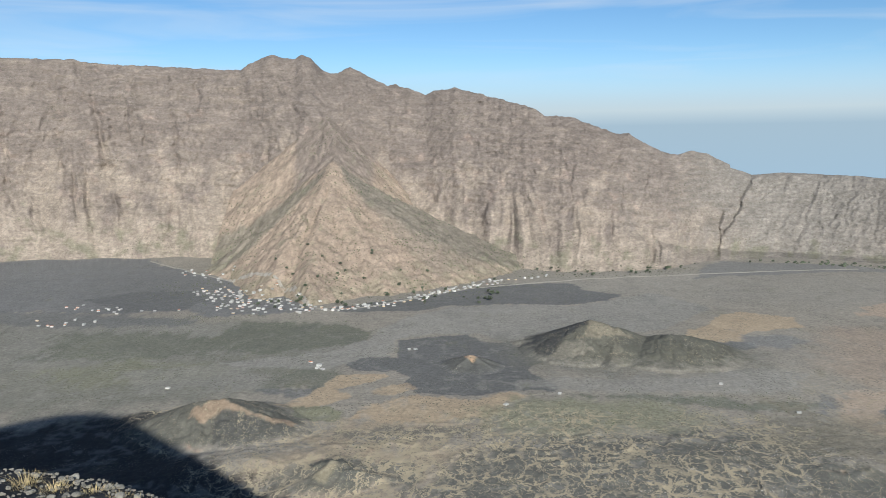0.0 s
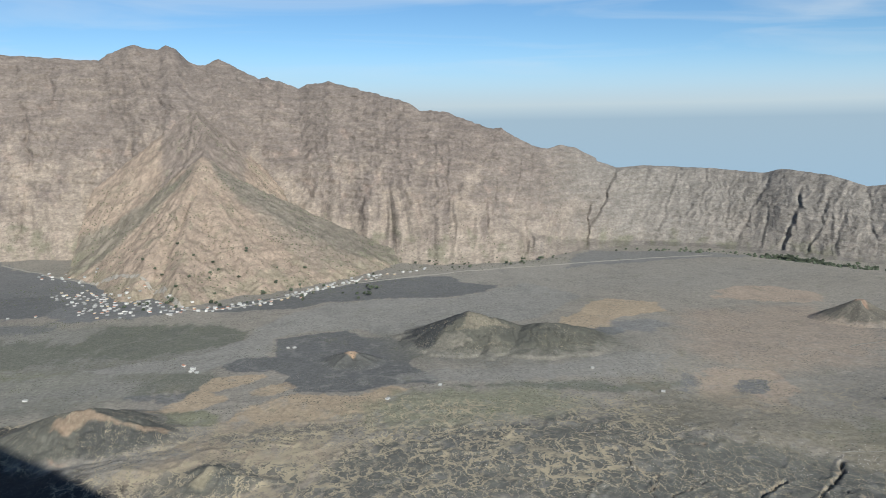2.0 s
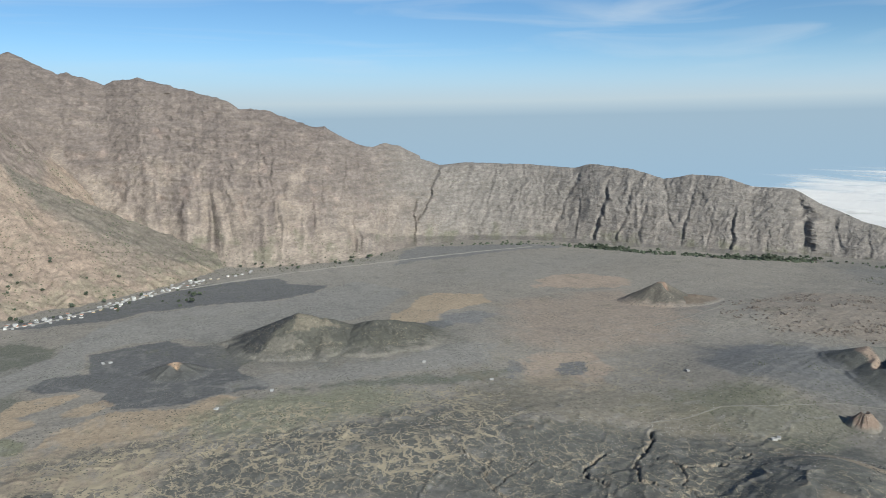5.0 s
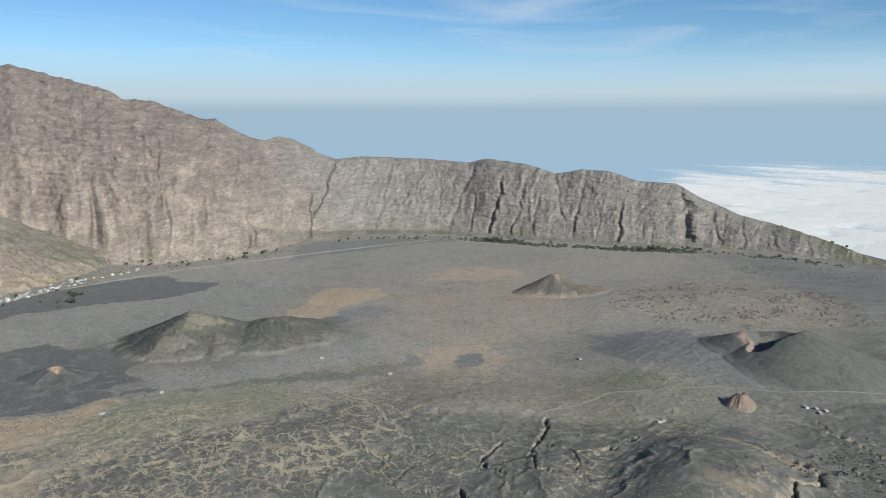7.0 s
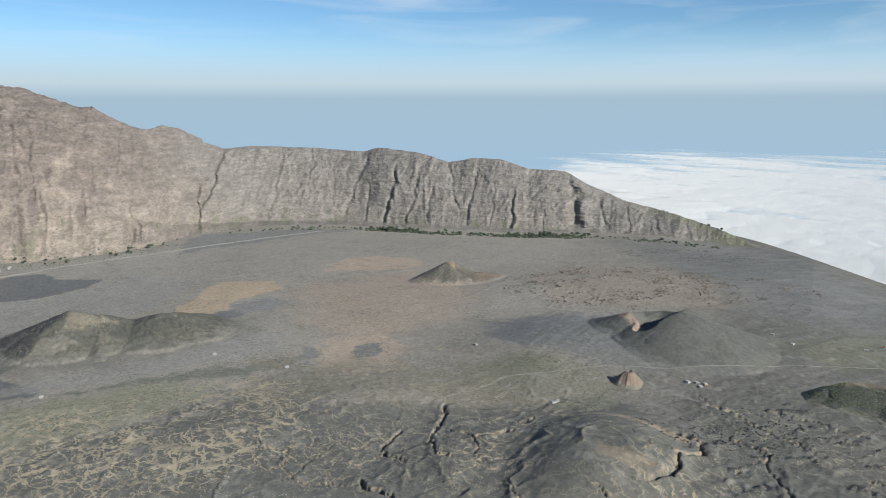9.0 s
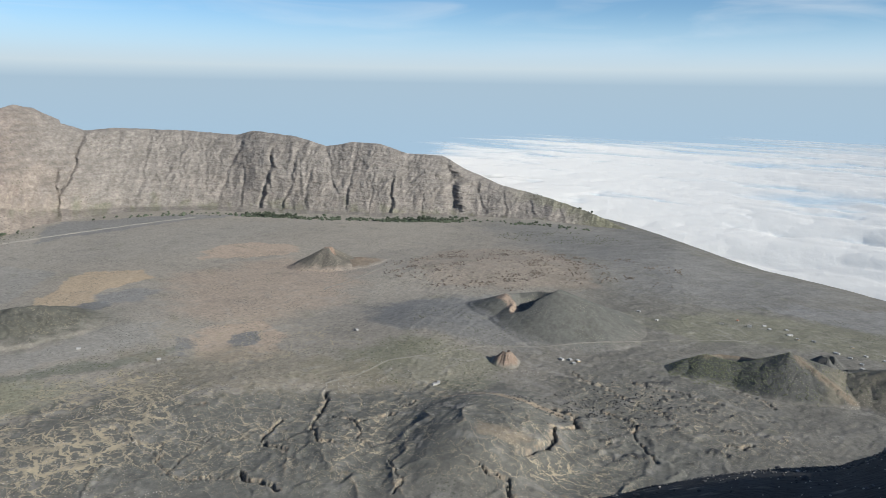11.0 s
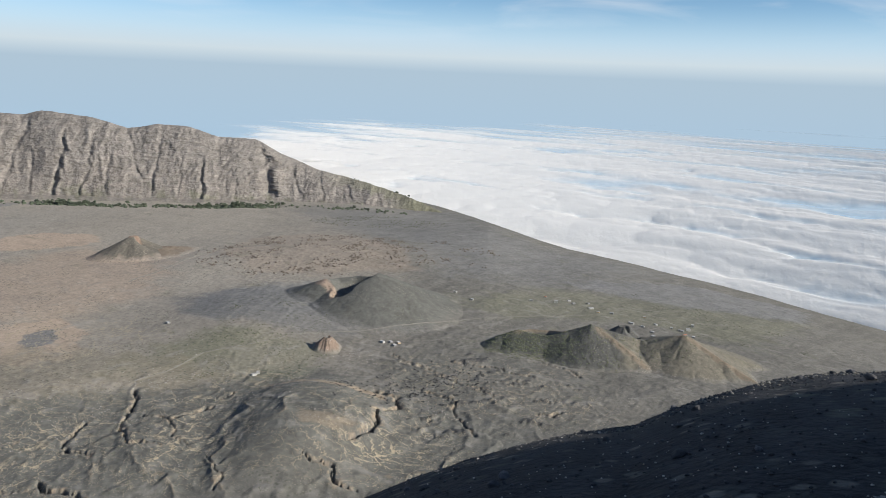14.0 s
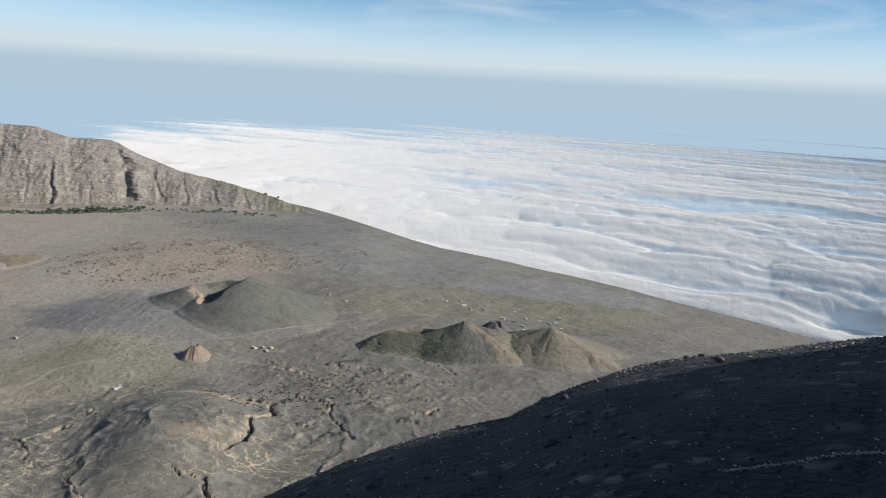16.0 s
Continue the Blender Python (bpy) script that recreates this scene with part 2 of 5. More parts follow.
def pico_z(az, r):
    """The flank of the great cone on which the viewer stands."""
    el = curve(az, (-180, 30.5), (-170, 34), (-162, 37.8), (-158, 39.0), (-153, 37.4), (-145, 34), (-110, 16), (-60, -13), (-40, -18), (-31, -21), (-25, -23), (-18, -26.5), (-8, -31), (5, -36),
               (40, -36), (50, -32), (56, -29.8), (64, -27.2), (71, -25), (76, -23.7), (80, -21.6), (84, -19.7), (88, -18.3), (93.4, -16.8),
               (101.5, -14.5), (115, -4), (130, 10), (142, 20.5), (152, 26), (163, 26.9), (172, 27.2), (180, 30.5))
    # unseen side cut lower, so that sunlight gets past it to the flank's crest
    el = el - 12 * step(145, 255, r) * step(103, 118, az) * step(179, 172, az)
    rs = curve(az, (-180, 560), (-153, 590), (-110, 400), (-60, 260), (0, 150), (60, 130), (101, 170), (125, 300), (150, 540), (180, 560))
    deep = curve(az, (-180, 14), (-60, 10), (0, 8), (40, 10), (60, 20), (101, 24), (130, 16), (180, 14))
    fall = np.where(r < rs, deep * (1 - r / rs) ** 2, 0.14 * (r - rs) ** 2 / 150)
    z = EYE + r * np.tan(np.radians(el)) - fall
    lip = curve(az, (-180, 8), (-60, 9), (-31.5, 6.6), (-22, 5.3), (-15, 4.2), (-5, 2.6), (110, 2.6), (150, 6), (180, 8))
    w = step(1.0, 2.3, r / lip)
    return (EYE - 1.62 - 0.11 * r) * (1 - w) + z * w


def floor_z(x, y, az, r):
    drop = curve(az, (-180, 0), (54, 0), (58, -15), (64, -30), (68, -70), (72, -95), (76, -128), (80, -155), (85, -190), (92, -235), (98, -268), (112, -320), (180, -320))
    edge = brink(az)
    z = drop * np.clip((r - 1250) / (edge - 1250), 0, 1) ** 1.15
    z = z - 0.55 * np.maximum(0, r - edge) ** 1.02 * step(52, 60, az)
    return z


def brink(az):
    return curve(az, (-180, 9000), (52, 3800), (56, 3560), (60, 3300), (64, 2990), (70, 2830), (98, 2800), (115, 2700), (180, 2700))


HILLS = []


def hill(x, y, rx, ry, turn, h, sharp=1.0):
    HILLS.append((x, y, rx, ry, radians(turn), h, sharp))


# low swells and old eroded mounds of the near apron
hill(820, 680, 150, 105, 35, 34, 1.6)
hill(690, 640, 130, 90, 20, 12, 1.2)
hill(640, 800, 120, 80, 20, 12)
hill(700, 1080, 160, 90, 0, 10)
hill(1130, 1060, 230, 150, 30, 26)
hill(-300, 1120, 200, 70, 15, 14)
hill(420, 1130, 260, 120, 0, 10)
hill(1720, 1330, 330, 240, -30, 26)
hill(1430, 1500, 260, 200, 0, 10)
hill(1130, 1210, 200, 160, 0, 12)


GULLIES = (
    (13, 7, ((973, 657), (969, 627), (941, 600), (898, 605), (848, 577), (815, 577), (780, 580))),
    (9, 4, ((760, 975), (705, 920), (654, 874), (627, 827), (646, 780))),
    (11, 4.5, ((721, 834), (746, 834), (774, 831))),
    (7, 3, ((803, 839), (838, 838))),
    (11, 5, ((502, 845), (502, 820), (511, 794), (514, 772))),
    (10, 6, ((566, 1072), (577, 1064))),
    (9, 4, ((713, 599), (717, 555), (705, 537), (707, 508))),
    (6, 3, ((1030, 611), (1022, 537), (979, 523), (954, 490), (925, 456))),
    (8, 3.5, ((641, 936), (607, 920), (576, 888), (580, 850))),
    (5, 2.5, ((703, 889), (708, 834), (674, 789), (674, 760))),
    (4, 2.5, ((553, 960), (481, 933), (430, 905))),
    (5, 2.5, ((654, 706), (632, 662), (606, 645))),
    (4, 2.2, ((480, 991), (441, 949), (444, 884), (494, 832))),
    (4, 2.2, ((441, 1093), (447, 990), (448, 944))),
    (5, 3, ((1148, 746), (1118, 653), (1088, 558), (1077, 495))),
    (5, 3, ((1176, 640), (1196, 558), (1184, 477))),
    (6, 4, ((1049, 409), (1053, 388), (1077, 384))),
    (5, 3, ((1244, 408), (1280, 463), (1275, 528))),
)


def swell(x, y):
    z = 0.0
    for hx, hy, rx, ry, a, h, sharp in HILLS:
        dx, dy = x - hx, y - hy
        u, v = (dx * math.cos(a) + dy * math.sin(a)) / rx, (-dx * math.sin(a) + dy * math.cos(a)) / ry
        z = z + h * np.exp(-(u * u + v * v) ** sharp)
    return z


def outline(x, y, pts):
    """Distance to a closed outline, negative within."""
    d, inside = np.full(x.shape, 1e9), np.zeros(x.shape, bool)
    for (ax, ay), (bx, by) in zip(pts, pts[1:] + pts[:1]):
        ex, ey = bx - ax, by - ay
        t = np.clip(((x - ax) * ex + (y - ay) * ey) / (ex * ex + ey * ey + 1e-6), 0, 1)
        d = np.minimum(d, np.hypot(x - ax - t * ex, y - ay - t * ey))
        if ay != by:
            inside ^= ((ay > y) != (by > y)) & (x < ex * (y - ay) / ey + ax)
    return np.where(inside, -d, d)


def gully_lines(x, y):
    """For each gully its depth, width and the distance to its ragged line, near the foot of the great cone."""
    wx, wy = x + 19 * fbm(x, y, 46, 5, 61, 0.66), y + 19 * fbm(x, y, 46, 5, 62, 0.66)
    uneven = 0.40 + 1.1 * np.abs(fbm(x, y, 60, 4, 64, 0.6))
    for deep, wide, pts in GULLIES:
        d = np.full(x.shape, 1e9)
        for (ax, ay), (bx, by) in zip(pts, pts[1:]):
            ex, ey = bx - ax, by - ay
            t = np.clip(((wx - ax) * ex + (wy - ay) * ey) / (ex * ex + ey * ey), 0, 1)
            d = np.minimum(d, np.hypot(wx - ax - t * ex, wy - ay - t * ey))
        yield deep, wide, 0.8 * wide * uneven, d


def folds(x, y):
    """Folds of the ash-mantled lobes, one behind another: 0 on the crests, 1 in the troughs."""
    wx, wy = x + 24 * fbm(x, y, 46, 4, 61, 0.6), y + 24 * fbm(x, y, 46, 4, 62, 0.6)
    return np.abs(np.sin((np.hypot((wx - 900) * 0.8, wy - 560) / 37 + 2.4 * fbm(x, y, 190, 3, 69)) * 1.571)) ** 0.55


def fold_reach(x, y):
    az, r = bearing(x, y)
    return step(1180, 1080, r) * step(28, 37, az) * step(66, 58, az) * step(-0.25, 0.25, fbm(x, y, 110, 3, 65))


ROUGH_FLOW = ((1128, 746), (1304, 636), (1259, 434), (1146, 336), (979, 362), (847, 454), (913, 569))


def shards(x, y):
    """Broken black crusts that stick out of the ash along the young flow, 0 to 1."""
    u, v = x * 0.82 + y * 0.57, -x * 0.57 + y * 0.82
    crust = fbm(u, v * 0.45, 34, 5, 88, 0.68) + 0.25 * fbm(u, v, 130, 2, 89)
    return step(0.20, 0.34, crust) * step(45, -45, outline(x, y, ROUGH_FLOW))


def apron(x, y, az, r):
    """The caldera floor and the apron of old flows."""
    z = floor_z(x, y, az, r)
    far = step(850, 1100, r)
    z = z + far * (5 * fbm(x, y, 420, 3, 1) + 1.6 * fbm(x, y, 110, 3, 2) + 0.7 * fbm(x, y, 34, 3, 3))
    rough = step(-0.05, 0.3, fbm(x, y, 330, 2, 9) + 0.1)
    east = step(38, 52, az)
    plain = step(1350, 1600, r) * step(50, 40, az)
    z = z + (0.25 + 0.75 * np.maximum(rough, east)) * (1 - 0.8 * plain) * far * step(3300, 2300, r) * ((3.4 - 1.6 * east) * (ridged(x * (1 - 0.5 * east) + 30 * fbm(x, y, 120, 2, 8), y, 60, 4, 5, 0.6) - 0.5) + 1.2 * (ridged(x, y, 17, 2, 6) - 0.5))
    # broken clinker thrown up on the old flows
    clinker = np.exp(-(((x - 1700) / 360) ** 2 + ((y - 1390) / 280) ** 2) ** 2)
    z = z + clinker * (5 * np.maximum(0, fbm(x, y, 50, 5, 21, 0.75) - 0.05) + 7 * np.maximum(0, fbm(x, y, 13, 3, 22, 0.7) - 0.25))
    z = z + east * step(3000, 2400, r) * step(1150, 1500, r) * 4 * np.maximum(0, fbm(x, y, 45, 4, 23, 0.65) - 0.1)
    z = z + swell(x, y)
    # flow ridges and sunken lava gullies, near the foot of the great cone
    k = r < 1450
    if k.any():
        x, y, zk = x[k], y[k], z[k]
        wx, wy = x + 24 * fbm(x, y, 46, 4, 61, 0.6), y + 24 * fbm(x, y, 46, 4, 62, 0.6)
        levee = 1 - np.minimum(1, np.abs(gnoise(wx / 75, wy / 75, 66)) * 9)
        rope = ridged(wx, wy, 48, 3, 67, 0.6)
        zk = zk + (1.5 * levee + 1.3 * (rope - 0.5)) * (0.4 + 1.2 * step(-0.2, 0.3, fbm(x, y, 140, 3, 68))) * step(1450, 1200, r[k])
        zk = zk + 5.0 * (0.6 - folds(x, y)) * fold_reach(x, y) + 3.2 * shards(x, y)
        for deep, wide, here, d in gully_lines(x, y):
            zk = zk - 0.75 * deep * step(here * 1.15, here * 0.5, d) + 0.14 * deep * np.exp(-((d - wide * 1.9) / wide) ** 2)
        z[k] = zk
    return z


def cone_side(x, y, az, r):
    p = pico_z(az, r)
    return p + (0.05 * fbm(x, y, 0.9, 3, 41) + 0.25 * fbm(x, y, 6, 3, 42) * step(4, 20, r) + 1.5 * fbm(x, y, 38, 4, 43) * step(20, 90, r))


def ground_z(x, y):
    az, r = bearing(x, y)
    z = np.full(x.shape, -1e6)
    k = r > 300
    z[k] = apron(x[k], y[k], az[k], r[k])
    k = r < 1250
    z[k] = np.maximum(z[k], cone_side(x[k], y[k], az[k], r[k]))
    return z


AREAS, VEINS = [], []


def area(color, pts, soft=6, rag=16, strength=0.92):
    """Ground of one kind within a ragged outline; soft and rag in metres."""
    AREAS.append((np.array(color), pts, soft, rag, strength))


def vein_field(density, soft, pts):
    VEINS.append((density, soft, pts))


def near_box(x, y, pts, reach):
    return (x > min(p[0] for p in pts) - reach) & (x < max(p[0] for p in pts) + reach) & (y > min(p[1] for p in pts) - reach) & (y < max(p[1] for p in pts) + reach)


area((0.172, 0.167, 0.138), ((-1900, 2350), (-1000, 2200), (-300, 2060), (-200, 1800), (-250, 1560), (-500, 1420), (-1200, 1300)), 70, 60, 0.85)
area(PALE, ((1100, 2900), (200, 2650), (700, 2250), (1400, 2250), (1900, 2450)), 150, 80, 0.35)
area(PALE, ((-1306, 2209), (-978, 2221), (-554, 2067), (-207, 1872), (-266, 1787), (-467, 1781), (-634, 1717), (-984, 1644)), 60, 40, 0.45)
area(LAVA * 1.28, ((-2059, 3274), (-1668, 3323), (-1324, 3328), (-1115, 3086), (-908, 2863), (-728, 2745), (-463, 2419), (-381, 2249), (-505, 2196), (-681, 2176), (-780, 2279), (-978, 2221), (-1447, 2277)), 10, 30, 0.92)
area(LAVA * 0.98, ((-1164, 2442), (-1044, 2556), (-851, 2554), (-750, 2418), (-777, 2271), (-974, 2251)), 12, 30, 0.8)
area(LAVA * 1.1, ((-1466, 2309), (-978, 2221), (-668, 2133), (-754, 2058), (-986, 2056), (-1355, 2127)), 20, 50, 0.75)
area(SCRUB, ((-563, 2101), (-355, 2090), (-222, 2019), (-172, 1876), (-299, 1829), (-423, 1764), (-499, 1797), (-658, 1909), (-572, 1963)), 10, 30, 0.85)
area(SCRUB, ((-1003, 1995), (-681, 1980), (-487, 1806), (-687, 1719), (-954, 1730)), 30, 60, 0.8)
area(OLIVE, ((-907, 1641), (-700, 1720), (-464, 1666), (-508, 1562), (-747, 1538)), 30, 50, 0.6)
area(PALE * 0.95, ((-729, 1634), (-457, 1687), (-319, 1570), (-422, 1507), (-621, 1515)), 20, 40, 0.6)
area(PALE, ((-136, 2106), (25, 2258), (198, 2288), (399, 2261), (687, 2441), (789, 2208), (589, 1979), (394, 1900), (221, 1891), (160, 1850), (94, 1943), (-38, 1937), (-123, 1890), (-124, 1732), (-225, 1695), (-276, 1637), (-400, 1663), (-520, 1685), (-405, 1744), (-255, 1806), (-195, 1899)), 6, 14, 0.9)
area(LAVA, ((-379, 2234), (-240, 2197), (-75, 2218), (26, 2282), (198, 2296), (340, 2264), (497, 2321), (570, 2412), (468, 2493), (461, 2614), (225, 2608), (28, 2500), (-152, 2384), (-316, 2269)), 4, 10, 0.92)
area(LAVA * 0.95, ((-227, 1678), (-192, 1726), (-111, 1732), (-115, 1884), (-37, 1909), (65, 1932), (101, 1858), (167, 1850), (206, 1766), (228, 1681), (177, 1619), (233, 1504), (223, 1476), (128, 1487), (59, 1458), (-53, 1466), (-84, 1524), (-66, 1576), (-107, 1626), (-182, 1629)), 4, 11, 0.92)
area(LAVA * 1.1, ((-387, 1506), (-261, 1509), (-178, 1596), (-152, 1571), (-213, 1493), (-297, 1455)), 6, 20, 0.8)
area(SCRUB, ((-371, 1588), (-311, 1659), (-233, 1639), (-175, 1565), (-260, 1501), (-369, 1527)), 10, 25, 0.6)
area(TAN, ((-331, 1398), (-276, 1460), (-246, 1522), (-227, 1598), (-156, 1615), (-117, 1586), (-162, 1549), (-214, 1500), (-186, 1457), (-243, 1395), (-304, 1379)), 4, 12, 0.92)
area(TAN, ((-157, 1497), (-78, 1531), (-59, 1494), (-97, 1461), (-143, 1469)), 5, 14, 0.92)
area(TAN, ((-108, 1451), (-8, 1457), (59, 1445), (139, 1476), (197, 1447), (122, 1413), (96, 1344), (12, 1310), (-88, 1303), (-172, 1333), (-157, 1392)), 6, 22, 0.92)
area(TAN * 0.95, ((-172, 1333), (13, 1327), (72, 1297), (-26, 1217), (-154, 1185), (-232, 1211)), 30, 55, 0.6)
area(OLIVE * 1.05, ((-308, 1397), (-244, 1401), (-177, 1380), (-201, 1326), (-275, 1337)), 6, 18, 0.92)
area(OLIVE * 1.1, ((67, 1384), (190, 1437), (395, 1423), (480, 1323), (396, 1245), (198, 1210), (80, 1263)), 40, 45, 0.8)
area(TAN * 0.85, ((-213, 1210), (-27, 1229), (65, 1179), (-24, 1059), (-116, 992), (-256, 1029), (-313, 1125)), 50, 60, 0.65)
area(SCRUB * 1.1, ((240, 1472), (455, 1441), (577, 1388), (697, 1393), (716, 1368), (620, 1318), (531, 1350), (394, 1417)), 6, 20, 0.85)
area(TAN * 0.98, ((588, 1863), (645, 1958), (710, 2004), (750, 2087), (835, 2153), (961, 2090), (946, 1973), (817, 1931), (775, 1910), (737, 1829), (625, 1818)), 4, 13, 0.92)
area(LAVA * 1.1, ((625, 1777), (703, 1841), (756, 1817), (755, 1781), (677, 1736)), 4, 10, 0.92)
area(LAVA * 1.45, ((758, 1911), (872, 1877), (905, 1826), (810, 1769), (739, 1792)), 10, 24, 0.7)
area(PALE * 1.02, ((85, 1525), (254, 1563), (493, 1566), (682, 1619), (775, 1555), (672, 1433), (459, 1454), (243, 1490)), 12, 25, 0.7)
area(LAVA * 1.35, ((1016, 2964), (1122, 3049), (1517, 2927), (1717, 2758), (1466, 2780), (1121, 2729), (900, 2693)), 8, 20, 0.7)
area(RUST * 1.08, ((1150, 2096), (1273, 2233), (1415, 2234), (1504, 2106), (1453, 1989), (1275, 2013)), 8, 24, 0.85)
area(RUST, ((999, 1963), (1390, 1944), (1403, 1638), (1151, 1394), (893, 1405), (809, 1560)), 70, 50, 0.65)
area(RUST * 1.1, ((757, 1408), (831, 1467), (925, 1410), (909, 1293), (784, 1174), (707, 1225), (691, 1308)), 10, 28, 0.8)
area(LAVA * 1.2, ((789, 1341), (825, 1372), (880, 1358), (857, 1302), (825, 1276), (785, 1278)), 3, 9, 0.92)
area(LAVA * 1.25, ((610, 1318), (735, 1417), (740, 1381), (682, 1290), (620, 1239), (532, 1248)), 8, 25, 0.75)
area(RUST * 0.9, ((402, 1106), (471, 1155), (558, 1095), (545, 1050), (442, 1039)), 14, 30, 0.7)
area(LAVA * 1.15, ((1110, 1273), (1290, 1243), (1441, 1181), (1224, 974), (1077, 1058), (1041, 1146)), 25, 30, 0.75)
area(OLIVE * 0.9, ((837, 1128), (1033, 1066), (1025, 980), (850, 981), (744, 1062)), 30, 40, 0.6)
area(BLACK, ((512, 1063), (596, 1067), (715, 1021), (819, 944), (940, 874), (1042, 770), (809, 588), (202, 813), (290, 961), (388, 1042)), 18, 40, 0.9)
area(BLACK, ((515, 1131), (597, 1092), (709, 995), (760, 975), (873, 832), (925, 708), (982, 647), (964, 382), (774, 265), (339, 847)), 15, 30, 0.85)
area(BLACK * 0.92, ((1123, 729), (1259, 613), (1244, 408), (1066, 309), (924, 407), (947, 591)), 25, 35, 0.7)
area(TAN * 0.85, ((871, 830), (933, 786), (947, 725), (966, 652), (951, 642), (927, 709), (911, 767)), 4, 9, 0.85)
area(TAN * 0.75, ((805, 677), (826, 590), (780, 580), (764, 643)), 8, 14, 0.5)
area(OLIVE * 0.95, ((874, 1087), (1085, 1033), (1045, 826), (937, 789), (838, 955)), 25, 35, 0.55)
area(LAVA * 1.2, ((1142, 1314), (1334, 1196), (1277, 980), (1486, 815), (1307, 768), (1115, 940), (1046, 1138)), 30, 25, 0.7)
area(RUST * 0.8, ((1498, 1554), (1762, 1675), (1968, 1516), (1923, 1220), (1733, 1061), (1529, 1175), (1398, 1329)), 18, 28, 0.38)
area(LAVA * 1.25, ((2278, 1923), (2737, 1523), (2532, 1036), (2680, 597), (1911, 709), (1776, 979), (2023, 1243), (2046, 1576)), 110, 90, 0.55)
area(OLIVE * 0.8, ((1549, 851), (1911, 709), (2134, 423), (2364, 115), (1758, 201), (1768, 445), (1504, 682)), 40, 50, 0.55)
area(LAVA * 1.35, ((1982, 736), (2545, 529), (2645, 133), (2364, 115), (2069, 452)), 20, 40, 0.7)
area(GREYASH, ((1260, 713), (1178, 527), (1323, 323), (1486, 136), (1149, 232), (998, 396), (1092, 592)), 40, 40, 0.6)
area(BLACK * 0.95, ((680, 1260), (420, 1225), (180, 1225), (60, 1190), (-20, 1090), (-70, 980), (500, 930)), 35, 60, 0.92)
area(BLACK, ((-150, 1130), (-60, 1150), (-40, 1080), (-120, 1040), (-260, 1040), (-250, 1090)), 12, 30, 0.8)
area(BLACK * 1.1, ((-60, 1290), (40, 1275), (20, 1240), (-120, 1215), (-200, 1240)), 12, 40, 0.7)
area(BLACK * 0.8, ((937, 1235), (1354, 1166), (1685, 1025), (973, 573), (562, 798)), 60, 50, 0.2)
area((0.222, 0.194, 0.143), ((614, 1412), (793, 1276), (900, 1055), (894, 852), (763, 979), (601, 1098), (505, 1177)), 30, 60, 0.65)
area((0.162, 0.153, 0.126), ((140, 1880), (420, 1920), (740, 1720), (700, 1600), (350, 1570), (180, 1650)), 60, 40, 0.75)
# the great cone's shadow on the plain, deepened by a near-black ground colour
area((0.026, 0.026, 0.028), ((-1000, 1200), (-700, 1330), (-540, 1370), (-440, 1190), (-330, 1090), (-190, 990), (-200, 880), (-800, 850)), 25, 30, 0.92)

vein_field(0.72, 80, ((-305, 1288), (-87, 1295), (119, 1373), (473, 1332), (601, 1234), (482, 977), (-280, 996), (-345, 1086)))
vein_field(1.15, 50, ((-236, 1235), (-27, 1253), (10, 1116), (-116, 992), (-280, 1030)))
vein_field(0.45, 30, ((-604, 1339), (-477, 1425), (-408, 1149), (-535, 1244)))
vein_field(0.20, 60, ((545, 1050), (1012, 869), (843, 718), (308, 919)))
vein_field(0.17, 60, ((530, 1268), (953, 729), (991, 535), (759, 404), (371, 918)))
vein_field(0.15, 60, ((739, 1564), (1035, 1442), (970, 1140), (602, 1160)))
vein_field(0.12, 60, ((1134, 762), (1280, 411), (1047, 303), (913, 569)))


def veins(x, y):
    v = 0.0 * x
    for density, soft, pts in VEINS:
        m = near_box(x, y, pts, 1.3 * soft)
        if m.any():
            v[m] = np.maximum(v[m], density * step(soft, -soft, outline(x[m], y[m], pts)))
    v = v * (1.0 + 1.7 * fbm(x, y, 150, 4, 85, 0.6))
    return np.clip(v, 0.0, 2.0) * step(850, 950, np.hypot(x, y))


def paint(rgb, x, y, areas):
    """Lays areas over the colours in rgb, one after another."""
    wx, wy = 16 * fbm(x, y * 0.6, 120, 4, 71), 26 * fbm(x, y * 0.6, 120, 4, 72)
    rag = 2.0 * fbm(x, y * 0.45, 42, 6, 73, 0.68)
    for color, pts, soft, ragged, strength in areas:
        m = near_box(x, y, pts, soft + ragged * 1.2 + 25)
        if not m.any():
            continue
        d = outline(x[m] + wx[m], y[m] + wy[m], pts) + ragged * rag[m]
        w = (step(soft, -soft, d) * strength)[..., None]
        rgb[m] = rgb[m] * (1 - w) + color * w
    return rgb


